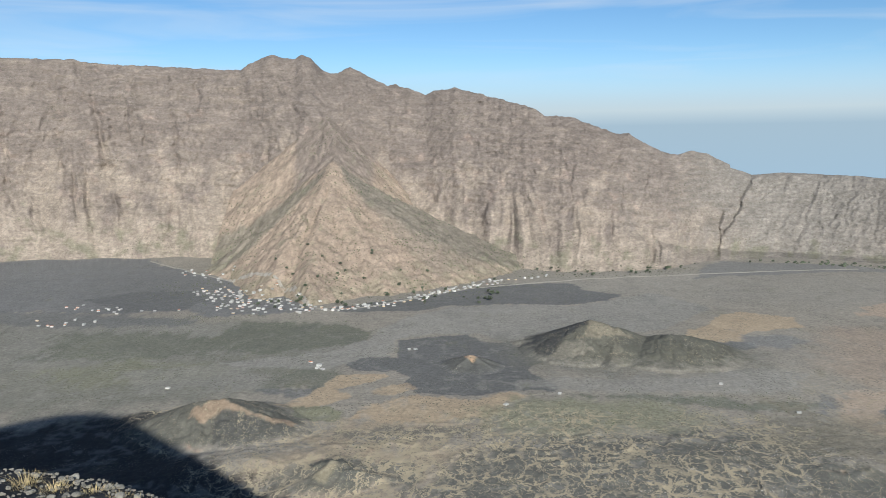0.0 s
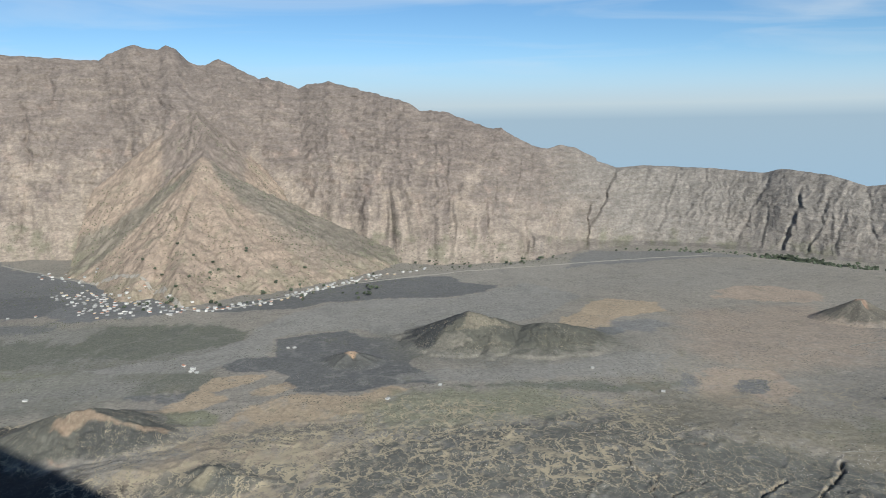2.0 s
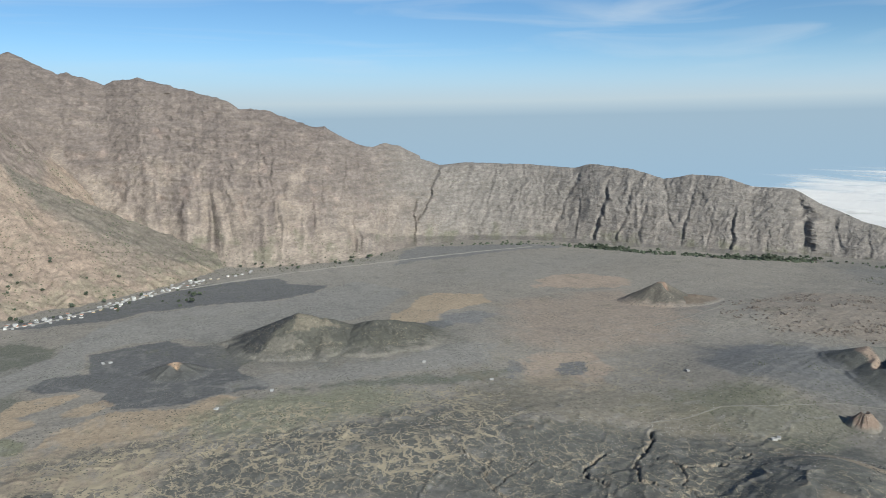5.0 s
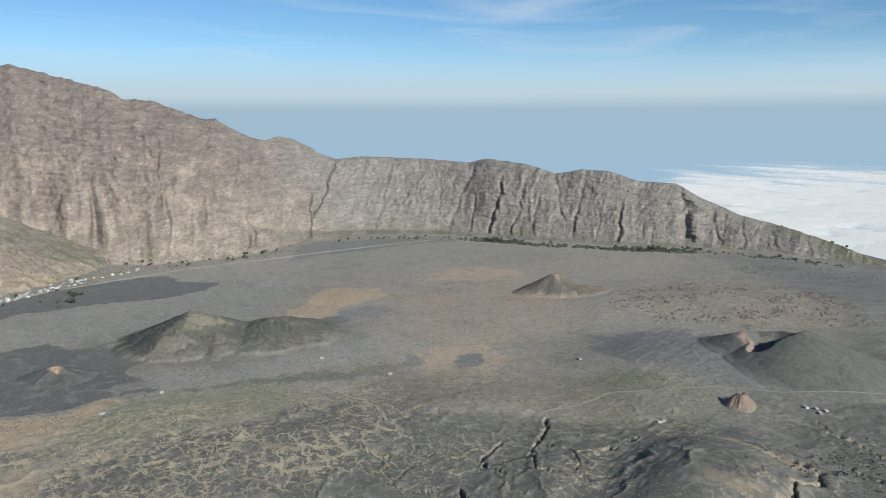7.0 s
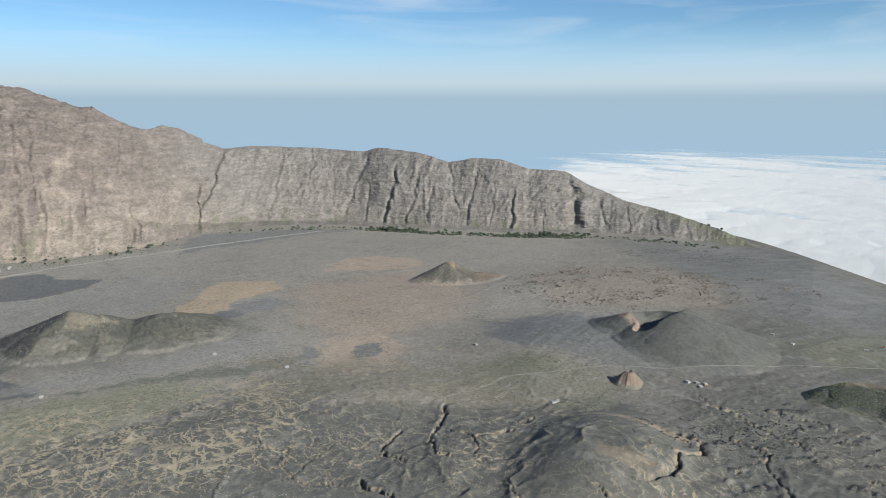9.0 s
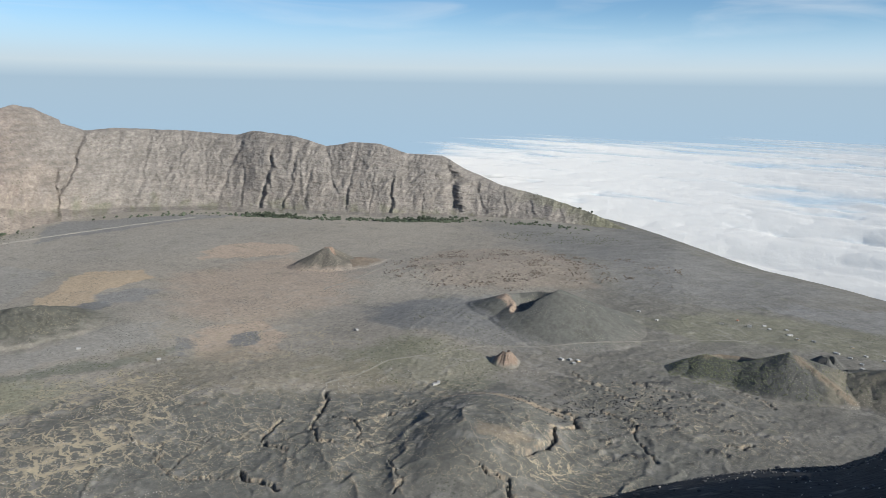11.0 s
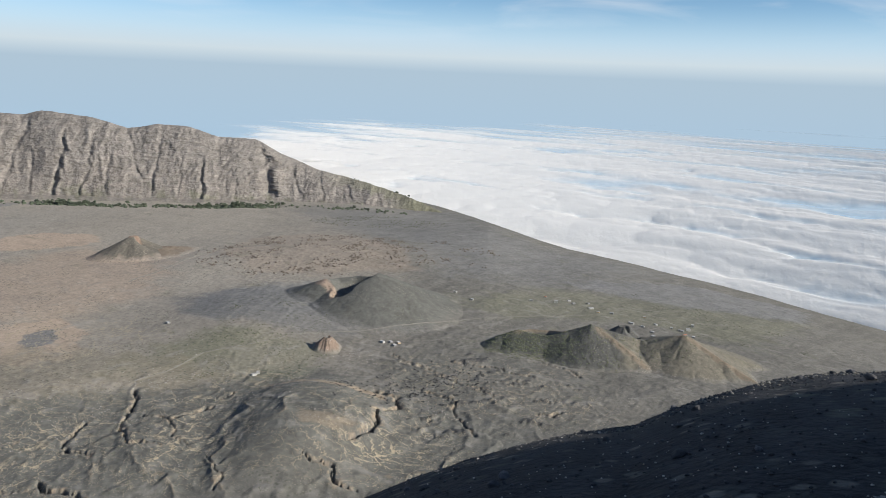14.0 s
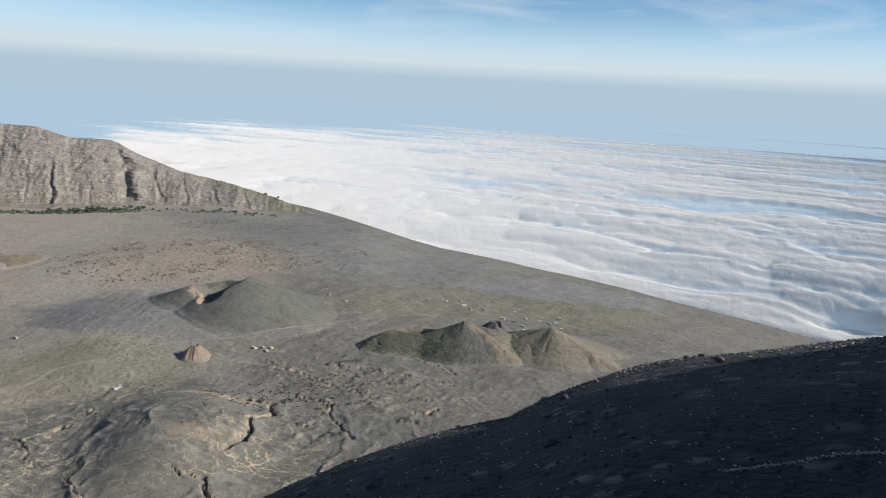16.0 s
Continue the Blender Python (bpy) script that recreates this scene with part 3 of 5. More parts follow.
def ground_rgb(x, y):
    az, r = bearing(x, y)
    rgb = np.empty((*x.shape, 3))
    rgb[:] = ASH
    east = step(46, 62, az + 8 * fbm(x, y, 300, 3, 70))[..., None]
    rgb = rgb * (1 - east) + GREYASH * east
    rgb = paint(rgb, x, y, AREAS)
    # wind-drawn streaks of pale and dark ash, and blotches
    streak = fbm(x * 0.5 + y * 0.12, y, 26, 4, 79, 0.6)
    rgb = rgb * (1 + 0.15 * fbm(x, y, 600, 3, 74) + 0.17 * fbm(x, y, 30, 4, 75, 0.7) + 0.09 * streak + 0.16 * fbm(x, y, 9, 2, 80))[..., None]
    drawn = step(46, 60, az) * (0.26 * fbm(x * 0.22 + y * 0.1, y + 0.2 * x, 30, 4, 81, 0.65) + 0.30 * (ridged(x * 0.3, y + 0.15 * x, 70, 4, 82, 0.6) - 0.45))
    rgb = rgb * (1 + drawn)[..., None]
    thin = (step(0.74, 0.9, ridged(x, y, 150, 4, 84, 0.7)) * step(2700, 1500, r) * 0.35)[..., None]
    rgb = rgb * (1 - thin) + PALE * 1.12 * thin
    blot = (step(0.12, 0.4, fbm(x, y * 0.6, 85, 5, 78, 0.65)) * step(900, 1100, r) * 0.34)[..., None]
    rgb = rgb * (1 - blot) + (rgb * 0.45 + LAVA * 0.45) * blot
    # scrub grows in loose patches
    bush = (step(0.22, 0.5, fbm(x, y * 0.7, 70, 5, 86, 0.7)) * step(1000, 1250, r) * 0.4)[..., None]
    rgb = rgb * (1 - bush) + OLIVE * 0.8 * bush
    k = (r < 1450) & (r > 850)
    if k.any():
        part_, x_, y_ = rgb[k], x[k], y[k]
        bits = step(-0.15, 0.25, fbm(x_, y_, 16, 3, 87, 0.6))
        w = (shards(x_, y_) * 0.85)[..., None]
        part_ = part_ * (1 - w) + LAVA * 0.45 * w
        w = (step(0.42, 0.12, folds(x_, y_)) * fold_reach(x_, y_) * bits * 0.5)[..., None]
        part_ = part_ * (1 - w) + TAN * 0.8 * w
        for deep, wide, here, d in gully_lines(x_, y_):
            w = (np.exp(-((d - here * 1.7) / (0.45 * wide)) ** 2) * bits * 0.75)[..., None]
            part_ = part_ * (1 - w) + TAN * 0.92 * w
            # gully floors: dark lava, darkened further in the colour for shade in the hollow
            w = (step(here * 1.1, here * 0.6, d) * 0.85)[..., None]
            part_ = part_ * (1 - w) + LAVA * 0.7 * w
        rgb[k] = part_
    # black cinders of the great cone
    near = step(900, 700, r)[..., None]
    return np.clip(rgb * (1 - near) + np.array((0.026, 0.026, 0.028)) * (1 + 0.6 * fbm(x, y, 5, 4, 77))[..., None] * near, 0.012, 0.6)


# ---- ground: one sheet round the viewer ----
az_view = np.linspace(-33, 104, 1420)
az_rest = np.linspace(104, 327, 120)[1:-1]
az_all = np.radians(np.concatenate([az_view, az_rest]))
r_all = np.concatenate([[0.15], np.geomspace(0.6, 860, 100), np.geomspace(860, 3400, 415)[1:], np.linspace(3400, 4940, 16)[1:]])
RR, AA = np.meshgrid(r_all, az_all, indexing="ij")
gx, gy = RR * np.sin(AA), RR * np.cos(AA)
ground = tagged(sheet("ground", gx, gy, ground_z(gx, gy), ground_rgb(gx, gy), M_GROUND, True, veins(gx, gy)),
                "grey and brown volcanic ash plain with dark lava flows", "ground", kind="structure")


# ---- the caldera wall ----
def wall_base(az):
    return curve(az, (-60, 4000), (-45, 3850), (-30, 3780), (-21, 3560), (-14.8, 3400), (-5, 3250), (3, 3020), (7, 2900), (11, 2870), (16.5, 2990),
                 (19.5, 3200), (24, 3330), (30, 3320), (37, 3150), (43, 3085), (49, 3080), (55, 3036), (60, 3000), (66, 2960))


def wall_width(az):
    return curve(az, (-60, 820), (-30, 800), (-12, 780), (0, 780), (10, 720), (16, 600), (22, 520), (30, 460), (40, 390), (47, 340), (55, 250), (60, 150), (66, 80))


def crest_el(az):
    low = curve(az, (-60, 5), (-40, 5.6), (-29.2, 5.46), (-25.0, 5.47), (-23.3, 5.23), (-21.2, 5.20), (-17.9, 5.12), (-14.3, 4.97), (-13.7, 5.44), (-12.1, 6.08), (-11.2, 5.82), (-10.5, 5.82), (-10.0, 6.10), (-9.4, 5.83), (-8.5, 4.93), (-7.5, 4.81), (-6.6, 5.28), (-5.8, 4.88), (-3.9, 3.91), (-3.3, 3.99), (-1.1, 3.24), (-0.4, 3.56), (1.0, 3.70), (2.9, 3.23), (6.6, 2.24), (7.6, 1.62), (9.2, 1.59), (12.7, 0.25), (13.5, 0.28), (15.8, -1.03), (17.0, -1.28), (17.9, -0.97), (18.9, -1.21), (21.7, -2.54), (21.9, -2.65))
    high = curve(az, (16.8, -1.3), (17.9, -1.0), (19.7, -1.9), (21.9, -2.65), (24, -2.5), (28.4, -2.7), (31.9, -3.0), (33, -2.7), (36, -3.1), (38.2, -3.8),
                 (40.1, -3.5), (42.1, -3.6), (44.1, -4.3), (46.7, -4.4), (48.5, -5.4), (51.1, -6.5), (54.8, -7.4), (58, -8.4), (60.3, -9.3), (62, -9.9), (64, -10.6), (66, -12.5))
    return np.where(az < 20.5, low, high)


wall_az = np.concatenate([np.linspace(-60, -34, 40)[:-1], np.linspace(-34, 64.0, 1340)])
wall_u = np.concatenate([np.linspace(-0.06, 1, 262), np.linspace(1, 1.8, 22)[1:]])
UU, WA = np.meshgrid(wall_u, wall_az, indexing="ij")
base_r, width = wall_base(WA), wall_width(WA)
base_r = base_r + 75 * fbm(WA * 58, WA * 0 + 4, 240, 4, 6, 0.6) * step(26, 16, WA) * step(0.5, 0.0, UU)
arc = np.radians(WA) * 3300
talus = curve(WA, (-60, 0.27), (-20, 0.26), (-8, 0.30), (3, 0.30), (9, 0.33), (13, 0.26), (18, 0.10), (24, 0.05), (30, 0.04), (66, 0.05))
top = EYE + (base_r + width) * np.tan(np.radians(crest_el(WA))) + curve(WA, (-60, 7), (15, 8), (24, 5), (66, 5)) * (fbm(arc, arc * 0, 60, 5, 7, 0.72) - 0.1) + step(24, 12, WA) * 8 * fbm(arc, arc * 0 + 9, 38, 3, 8, 0.6)
# height over the width: talus foot, cliffs, gentler shoulder
uu = np.clip(UU, 0, 1)
fan = ridged(arc + 500 * uu * fbm(arc, uu * 300, 200, 3, 30), uu * 60 + 5.5, 190, 3, 29)
west_ = step(24, 14, WA)
rise = talus * np.minimum(1, uu / 0.36) ** 1.25 * (uu < 0.36) + (uu >= 0.36) * (talus + (1 - talus) * (1 - (1 - np.clip((uu - 0.36) / 0.64, 0, 1)) ** 1.25))
rise = np.where(UU <= 1, rise + 0.16 * (fan - 0.45) * west_ * np.exp(-((uu - 0.26) / 0.15) ** 2), rise)
# hard beds stand out as ledges
bed = rise * 13 + 1.1 * fbm(arc, arc * 0 + 60 * rise, 420, 3, 53) + 0.5 * fbm(arc, rise * 300, 70, 3, 54)
ledge = bed - np.floor(bed)
rise = rise + (0.012 + 0.018 * west_) * (step(0.0, 0.75, ledge) - ledge) * step(0.12, 0.35, rise) * step(1.0, 0.9, rise)
foot = -6 - 120 * step(54.0, 63.0, WA)
zz = np.where(UU <= 1, foot + (top - foot) * rise, top - (UU - 1) * width * 0.75 - 60 * step(1, 1.4, UU) * step(54, 60, WA)) - 10 * step(60.0, 64.0, WA)
sx = arc + 34 * fbm(arc, zz, 150, 4, 11) - zz * (0.10 + 0.22 * (1 - west_))
steep = step(0.08, 0.34, rise) * step(1.12, 0.9, UU)
size = np.interp(WA, (-60, -13, -7, 11, 17, 24, 66), (0.95, 0.75, 0.42, 0.36, 0.46, 0.44, 0.42))
tall = np.interp(WA, (-60, -14, -6, 12, 20, 66), (0.36, 0.40, 0.85, 0.85, 0.36, 0.34)) * zz
rib = fbm(sx, tall, 260, 3, 12, 0.55)
spine = ridged(sx, tall, 210, 4, 46, 0.5)
blade = ridged(sx + 12 * fbm(arc, zz, 40, 3, 49), tall * 1.4, 62, 4, 47, 0.6)
fine = fbm(sx, zz * 0.8, 24, 4, 14, 0.65)
strata = fbm(sx * 0.10, zz + 0.05 * arc, 22, 4, 15, 0.65)

push = steep * (size * (45 * rib - 62 * (spine - 0.5) - 30 * (blade - 0.5)) - (6 + 4 * west_) * fine - (4 + 5 * west_) * strata)
# fans of debris at the foot
gullied = ridged(arc + 20 * fbm(arc, zz, 60, 3, 55), zz * 0.12 + uu * 30, 75, 4, 16, 0.6)
push = push - (1 - steep) * size * (26 * (gullied - 0.4) + 8 * fbm(arc, zz, 22, 3, 56)) * step(0, 0.12, uu)

# the great buttress below the summit
push = push - 130 * np.exp(-((WA + 9.0 - 1.5 * (rise - 0.5)) / 2.4) ** 2) * 4 * rise * (1 - rise) * (UU < 1)


def cleft(push, az, low, high, deep, wide, drift):
    """A dark cleft between two heights (shares of the cliff), leaning to the side as it rises."""
    c = np.abs(wall_az - az) < abs(drift) + 4 * wide + 1.2
    up, z_, a_, w_ = rise[:, c], zz[:, c], arc[:, c], WA[:, c]
    mid = az + drift * (up - 0.5) + 0.34 * fbm(z_, a_ * 0.15 + az * 50, 70, 4, 25)
    wide = wide * 1.6 * (0.40 + 1.2 * np.abs(fbm(z_, z_ * 0 + az * 31, 50, 3, 23)))
    taper = step(low - 0.05, low + 0.08, up) * step(high + 0.1, high - 0.1, up)
    d = (w_ - mid) / wide
    deep = deep * (0.36 if deep < 44 else 0.55) * (0.75 if az > 22 else 1.0)
    push[:, c] += deep * taper * np.exp(-(np.abs(d) ** 1.5)) * (0.7 + 0.5 * fine[:, c]) - 0.40 * deep * taper * np.exp(-((d - 1.6) ** 2))
    return push


for spec in ((-29.5, 0.3, 0.75, 45, 0.14, 0.5), (-26.3, 0.25, 0.6, 55, 0.16, -0.6), (-25.6, 0.2, 0.5, 50, 0.14, -0.5), (-23.6, 0.22, 0.8, 80, 0.26, -1.2), (-24.9, 0.15, 0.45, 45, 0.13, -0.5),
             (-21.9, 0.55, 0.8, 46, 0.12, -0.5), (-20.9, 0.5, 0.62, 46, 0.10, -0.4), (-18.9, 0.4, 0.68, 55, 0.13, -0.8), (-17.2, 0.72, 0.95, 46, 0.13, -0.2), (-15.9, 0.2, 0.32, 45, 0.09, 0.0), (-12.6, 0.28, 0.5, 46, 0.12, -0.4),
             (9.5, 0.3, 0.8, 30, 0.10, 0.8), (13.2, 0.35, 0.6, 30, 0.08, 0.3), (14.6, 0.3, 0.85, 36, 0.10, 1.0), (15.6, 0.15, 0.9, 30, 0.10, 0.6), (17.6, 0.1, 0.5, 34, 0.08, 0.1), (20.9, 0.2, 0.95, 58, 0.14, 2.4), (20.1, 0.05, 0.5, 44, 0.10, 0.6)):
    push = cleft(push, *spec)
for spec in ((23.6, 0.2, 0.8, 20, 0.10, 1.0), (25.5, 0.15, 0.9, 24, 0.12, 1.2), (27.8, 0.3, 0.95, 22, 0.10, 0.5), (29.6, 0.2, 0.7, 20, 0.10, 0.2), (31.2, 0.1, 0.95, 34, 0.14, 2.2), (32.3, 0.0, 0.6, 30, 0.10, 1.0), (33.9, 0.0, 0.75, 56, 0.17, 1.4),
             (35.6, 0.0, 0.8, 40, 0.13, 1.4), (36.9, 0.1, 0.6, 34, 0.12, 1.0), (38.6, 0.3, 0.95, 34, 0.13, -1.0), (39.9, 0.05, 0.8, 42, 0.16, 0.9), (43.0, 0.0, 0.6, 46, 0.13, 0.5), (41.5, 0.1, 0.6, 24, 0.1, 0.6), (45.4, 0.0, 0.4, 26, 0.12, 0.5),
             (47.5, 0.1, 0.92, 84, 0.55, -0.7), (49.6, 0.1, 0.8, 34, 0.16, -0.4), (51.4, 0.1, 0.8, 36, 0.16, -0.3), (53.4, 0.1, 0.8, 30, 0.16, -0.3), (55.6, 0.1, 0.8, 26, 0.2, -0.3)):
    push = cleft(push, *spec)
rad = base_r + UU * width + push * step(1.15, 0.98, UU)
wx_, wy_ = rad * np.sin(np.radians(WA)), rad * np.cos(np.radians(WA))
brown, grey, buff, pink = np.array((0.188, 0.156, 0.134)), np.array((0.214, 0.193, 0.169)), np.array((0.318, 0.264, 0.212)), np.array((0.290, 0.225, 0.185))
mixg = (1 - west_ * step(30, 12, WA + 8 * fbm(arc, zz, 300, 3, 17)))[..., None]
wrgb = brown * (1 - mixg) + grey * mixg
# paler broken rock low down, with pinkish scars and debris chutes
pale = (step(-0.12, 0.42, fbm(sx, zz * 0.8, 110, 5, 18, 0.62) + 0.50 - 1.15 * rise) * 0.8 * step(26, 10, WA))[..., None]
wrgb = wrgb * (1 - pale) + buff * pale
scar = (step(0.12, 0.4, fbm(sx + 0.4 * zz, zz, 75, 4, 57, 0.6) - 0.35 * np.abs(rise - 0.4)) * 0.55 * step(22, 12, WA))[..., None]
wrgb = wrgb * (1 - scar) + pink * scar
chute = (step(0.55, 0.85, gullied) * step(0.62, 0.15, rise) * 0.5 * (1 - 0.7 * mixg[..., 0]))[..., None]
wrgb = wrgb * (1 - chute) + buff * 1.06 * chute
bands = (step(0.30, 0.62, ledge) * step(0.98, 0.8, ledge) * step(-0.1, 0.3, fbm(arc, zz, 160, 3, 58)) * (0.12 + 0.22 * west_))[..., None]
wrgb = wrgb * (1 - bands) + buff * 0.92 * bands
crack = (step(0.70, 0.92, ridged(sx + 18 * fine, tall, 48, 4, 59, 0.62)) * 0.16 * steep)[..., None]
wrgb = wrgb * (1 - crack) + np.array((0.125, 0.108, 0.096)) * crack
wrgb = wrgb * (1 + 0.22 * fbm(sx, zz, 60, 4, 19, 0.65) + (0.10 + 0.10 * west_) * strata + 0.28 * fbm(sx * 0.6, zz, 12, 3, 27))[..., None]
green = (step(0.0, 0.4, fbm(arc, zz, 70, 5, 20, 0.6) - 2.0 * np.abs(rise - 0.06) + 0.12) * 0.6)[..., None]
slope_green = np.maximum(step(50, 56, WA) * step(0.55, 0.9, rise + 0.4 * fbm(arc, zz, 40, 3, 28)) * 0.7, step(55.5, 58.5, WA) * 0.85)[..., None]
green = np.maximum(green, slope_green)
wrgb = np.clip(wrgb * (1 - green) + OLIVE * 0.85 * green, 0.03, 0.6)
caldera_wall = tagged(sheet("caldera_wall", wx_, wy_, zz, wrgb, M_ROCKWALL),
                      "brown and grey layered cliff ringing the caldera floor", "cliff", kind="structure")

# ---- the rock spur in front of the wall ----
SPUR_X, SPUR_Y = 2310 * math.sin(radians(-10.9)), 2310 * math.cos(radians(-10.9))
SPUR_RIDGES = (
    # the nose, the two shoulders, and the rib that climbs to the cliff; slopes on the two sides, west and east or front and back
    ("x", 0.90, 0.50, ((-445, 3169, 384), (-446, 3000, 300), (-452, 2760, 190), (-440, 2540, 96), (-428, 2400, 52), (-419, 2300, 4))),
    ("y", 0.72, 0.95, ((-445, 3169, 384), (-560, 3110, 285), (-700, 3020, 150), (-860, 2950, -6))),
    ("y", 0.50, 0.80, ((-445, 3169, 384), (-350, 3150, 330), (-150, 3110, 236), (60, 3070, 140), (230, 3040, 62), (370, 3010, -4))),
    ("y", 0.80, 0.80, ((-445, 3169, 384), (-452, 3300, 448), (-480, 3480, 540), (-540, 3640, 610))),
    ("x", 0.60, 0.60, ((-452, 2760, 186), (-330, 2660, 96), (-260, 2560, 20))),
    ("x", 0.60, 0.60, ((-300, 3140, 300), (-160, 2900, 150), (-60, 2720, 40))),
    ("x", 0.80, 0.80, ((-446, 3020, 296), (-540, 2840, 150), (-570, 2740, 60))))


def spur_z(x, y):
    """Height, and the share of each ridge: the higher slope wins, a little rounded."""
    wx, wy = x + 26 * fbm(x, y, 130, 4, 31, 0.55), y + 26 * fbm(x, y, 130, 4, 32, 0.55)
    z = np.full(x.shape, -400.0)
    for axis, near_, far_, line in SPUR_RIDGES:
        for (ax, ay, az_), (bx, by, bz) in zip(line, line[1:]):
            ex, ey = bx - ax, by - ay
            t_ = ((wx - ax) * ex + (wy - ay) * ey) / (ex * ex + ey * ey)
            t = np.clip(t_, 0, 1)
            dx, dy = wx - ax - t * ex, wy - ay - t * ey
            d = np.hypot(dx, dy)
            side = step(-0.5, 0.5, (dx if axis == "x" else dy) / np.maximum(d, 1))
            z = np.maximum(z, az_ + (bz - az_) * t - (near_ * (1 - side) + far_ * side) * (np.sqrt(d * d + 60) - 7.7) - 0.5 * np.maximum(0, -t_) * math.hypot(ex, ey))
    # gullies run down from the top
    V, T = x + 445, y - 3169
    ang, rho = np.arctan2(V, -T), np.hypot(V, T)
    warp = 34 * fbm(V, T, 120, 4, 36)
    cutting = ridged(ang * 420 + warp, rho * 0.20, 74, 4, 50, 0.58)
    z = z + step(20, 220, rho) * (17 * (cutting - 0.62) + 9 * fbm(V, T, 46, 4, 34, 0.62)) + 5 * fbm(V, T, 18, 3, 51)
    return z, cutting


GX, GY = np.meshgrid(np.linspace(-960, 470, 420), np.linspace(SPUR_Y - 60, 3660, 350))
zs, cutting = spur_z(GX, GY)
srgb = np.empty((*GX.shape, 3))
srgb[:] = (0.294, 0.230, 0.177)
w = (step(-0.1, 0.35, fbm(GX, GY, 150, 5, 39, 0.6)) * 0.55)[..., None]
srgb = srgb * (1 - w) + np.array((0.262, 0.205, 0.160)) * w
w = (step(0.60, 0.85, cutting) * 0.40)[..., None]
srgb = srgb * (1 - w) + np.array((0.335, 0.258, 0.196)) * w
# grey scrubby rock on the shoulders, brown rock where the rib joins the cliff
RAGGED = 28 * fbm(GX, GY, 60, 5, 35, 0.65)
for rock, strength, pts in (((0.158, 0.142, 0.116), 0.85, ((-440, 3230), (-380, 3120), (-260, 2960), (-120, 2860), (60, 2800), (420, 2960), (420, 3200))),
                            ((0.225, 0.186, 0.148), 0.70, ((-330, 3020), (-180, 2820), (-20, 2640), (260, 2840), (60, 2860), (-120, 2900), (-260, 3000))),
                            ((0.165, 0.148, 0.118), 0.80, ((-470, 3190), (-590, 3060), (-690, 2940), (-800, 2860), (-960, 2900), (-960, 3250))),
                            ((0.205, 0.168, 0.142), 0.90, ((-620, 3230), (-300, 3230), (-300, 3700), (-700, 3700)))):
    w = (step(18, -18, outline(GX, GY, pts) + RAGGED) * strength)[..., None]
    srgb = srgb * (1 - w) + np.array(rock) * w
w = (step(0.05, 0.5, fbm(GX, GY, 60, 5, 38, 0.65) + 0.34 * step(90, 10, zs)) * 0.42)[..., None]
srgb = srgb * (1 - w) + OLIVE * 0.95 * w
srgb = np.clip(srgb * (1 + 0.24 * fbm(GX, GY, 40, 4, 37, 0.65) + 0.26 * fbm(GX, GY, 9, 3, 40))[..., None], 0.03, 0.6)
rock_spur = tagged(sheet("rock_spur", GX, GY, zs, srgb, M_SLOPE),
                   "tan pyramid-shaped rocky spur with sparse scrub below the cliff", "rock spur", kind="structure")


# ---- cinder cones ----
def cinder_cone(x, y, radius, height, rim, depth, breach, flank, crown, label, oval=1.0, turn=0.0, gap=0.75, seed=0, worn=0.1):
    """A heap of cinders with a crater. breach: compass side on which the rim is broken down."""
    rho = np.concatenate([np.linspace(0, 1, 90), [1.08]])
    phi = np.linspace(0, 2 * math.pi, 181)[:-1]
    R, P = np.meshgrid(rho, phi, indexing="ij")
    wob = 1 + 0.10 * np.sin(2 * P + seed) + 0.06 * np.sin(3 * P + 2 * seed)
    t = radians(turn)
    u, v = R * radius * wob * np.sin(P) * oval, R * radius * wob * np.cos(P)
    cx, cy = x + u * math.cos(t) + v * math.sin(t), y - u * math.sin(t) + v * math.cos(t)
    k = rim / radius
    out = np.clip((1 - R) / (1 - k), 0, 1) ** 1.16
    cut = 1 - gap * step(0.75, 0.0, np.abs(np.angle(np.exp(1j * (P - radians(breach))))) / 1.3)
    inside = np.clip(1 - R / k, 0, 1)
    h = height * np.where(R < k, 1.0, out)
    h = h * (cut * step(0, 0.8, R / k) + (1 - step(0, 0.8, R / k))) if rim > 0 else h
    h = h - depth * step(0, 1, inside)
    h = h + worn * height * (ridged(P * 9 / 6.2832 * 40, R * 30, 40, 3, seed + 50) - 0.5) * step(0.15, 0.5, R) * step(1, 0.7, R)
    smooth = floor_z(cx, cy, *bearing(cx, cy)) + 5 * fbm(cx, cy, 420, 3, 1) + swell(cx, cy)
    w = step(0.80, 1.0, R)
    z = smooth * (1 - w) + ground_z(cx, cy) * w + h - 4 * step(0.97, 1.08, R)
    rgb = np.empty((*cx.shape, 3))
    rgb[:] = flank
    w = (step(k * 1.9, k * 0.9, R + 0.15 * fbm(cx, cy, 30, 3, seed + 3)) * 0.9)[..., None]
    rgb = rgb * (1 - w) + np.array(crown) * w
    rgb = rgb * (1 + 0.22 * fbm(cx, cy, 22, 4, seed + 5))[..., None]
    edge = step(0.66, 0.97, R + 0.14 * fbm(cx, cy, 25, 3, seed + 6))[..., None]
    rgb = np.clip(rgb * (1 - edge) + ground_rgb(cx, cy) * edge, 0.03, 0.6)
    heap = tagged(new("cinder_cone"), label, "cinder cone", "cinder cones of the caldera")
    heap.location = (x, y, float(z[-2].min()))
    lip = max(2, int(np.searchsorted(rho, k)))
    for name, rows in (("crater", slice(0, lip + 1)), ("flank", slice(lip, None))):
        piece = sheet(name, cx[rows] - x, cy[rows] - y, z[rows] - heap.location.z, rgb[rows], M_GROUND, wrap=True)
        piece.parent = heap
    return heap


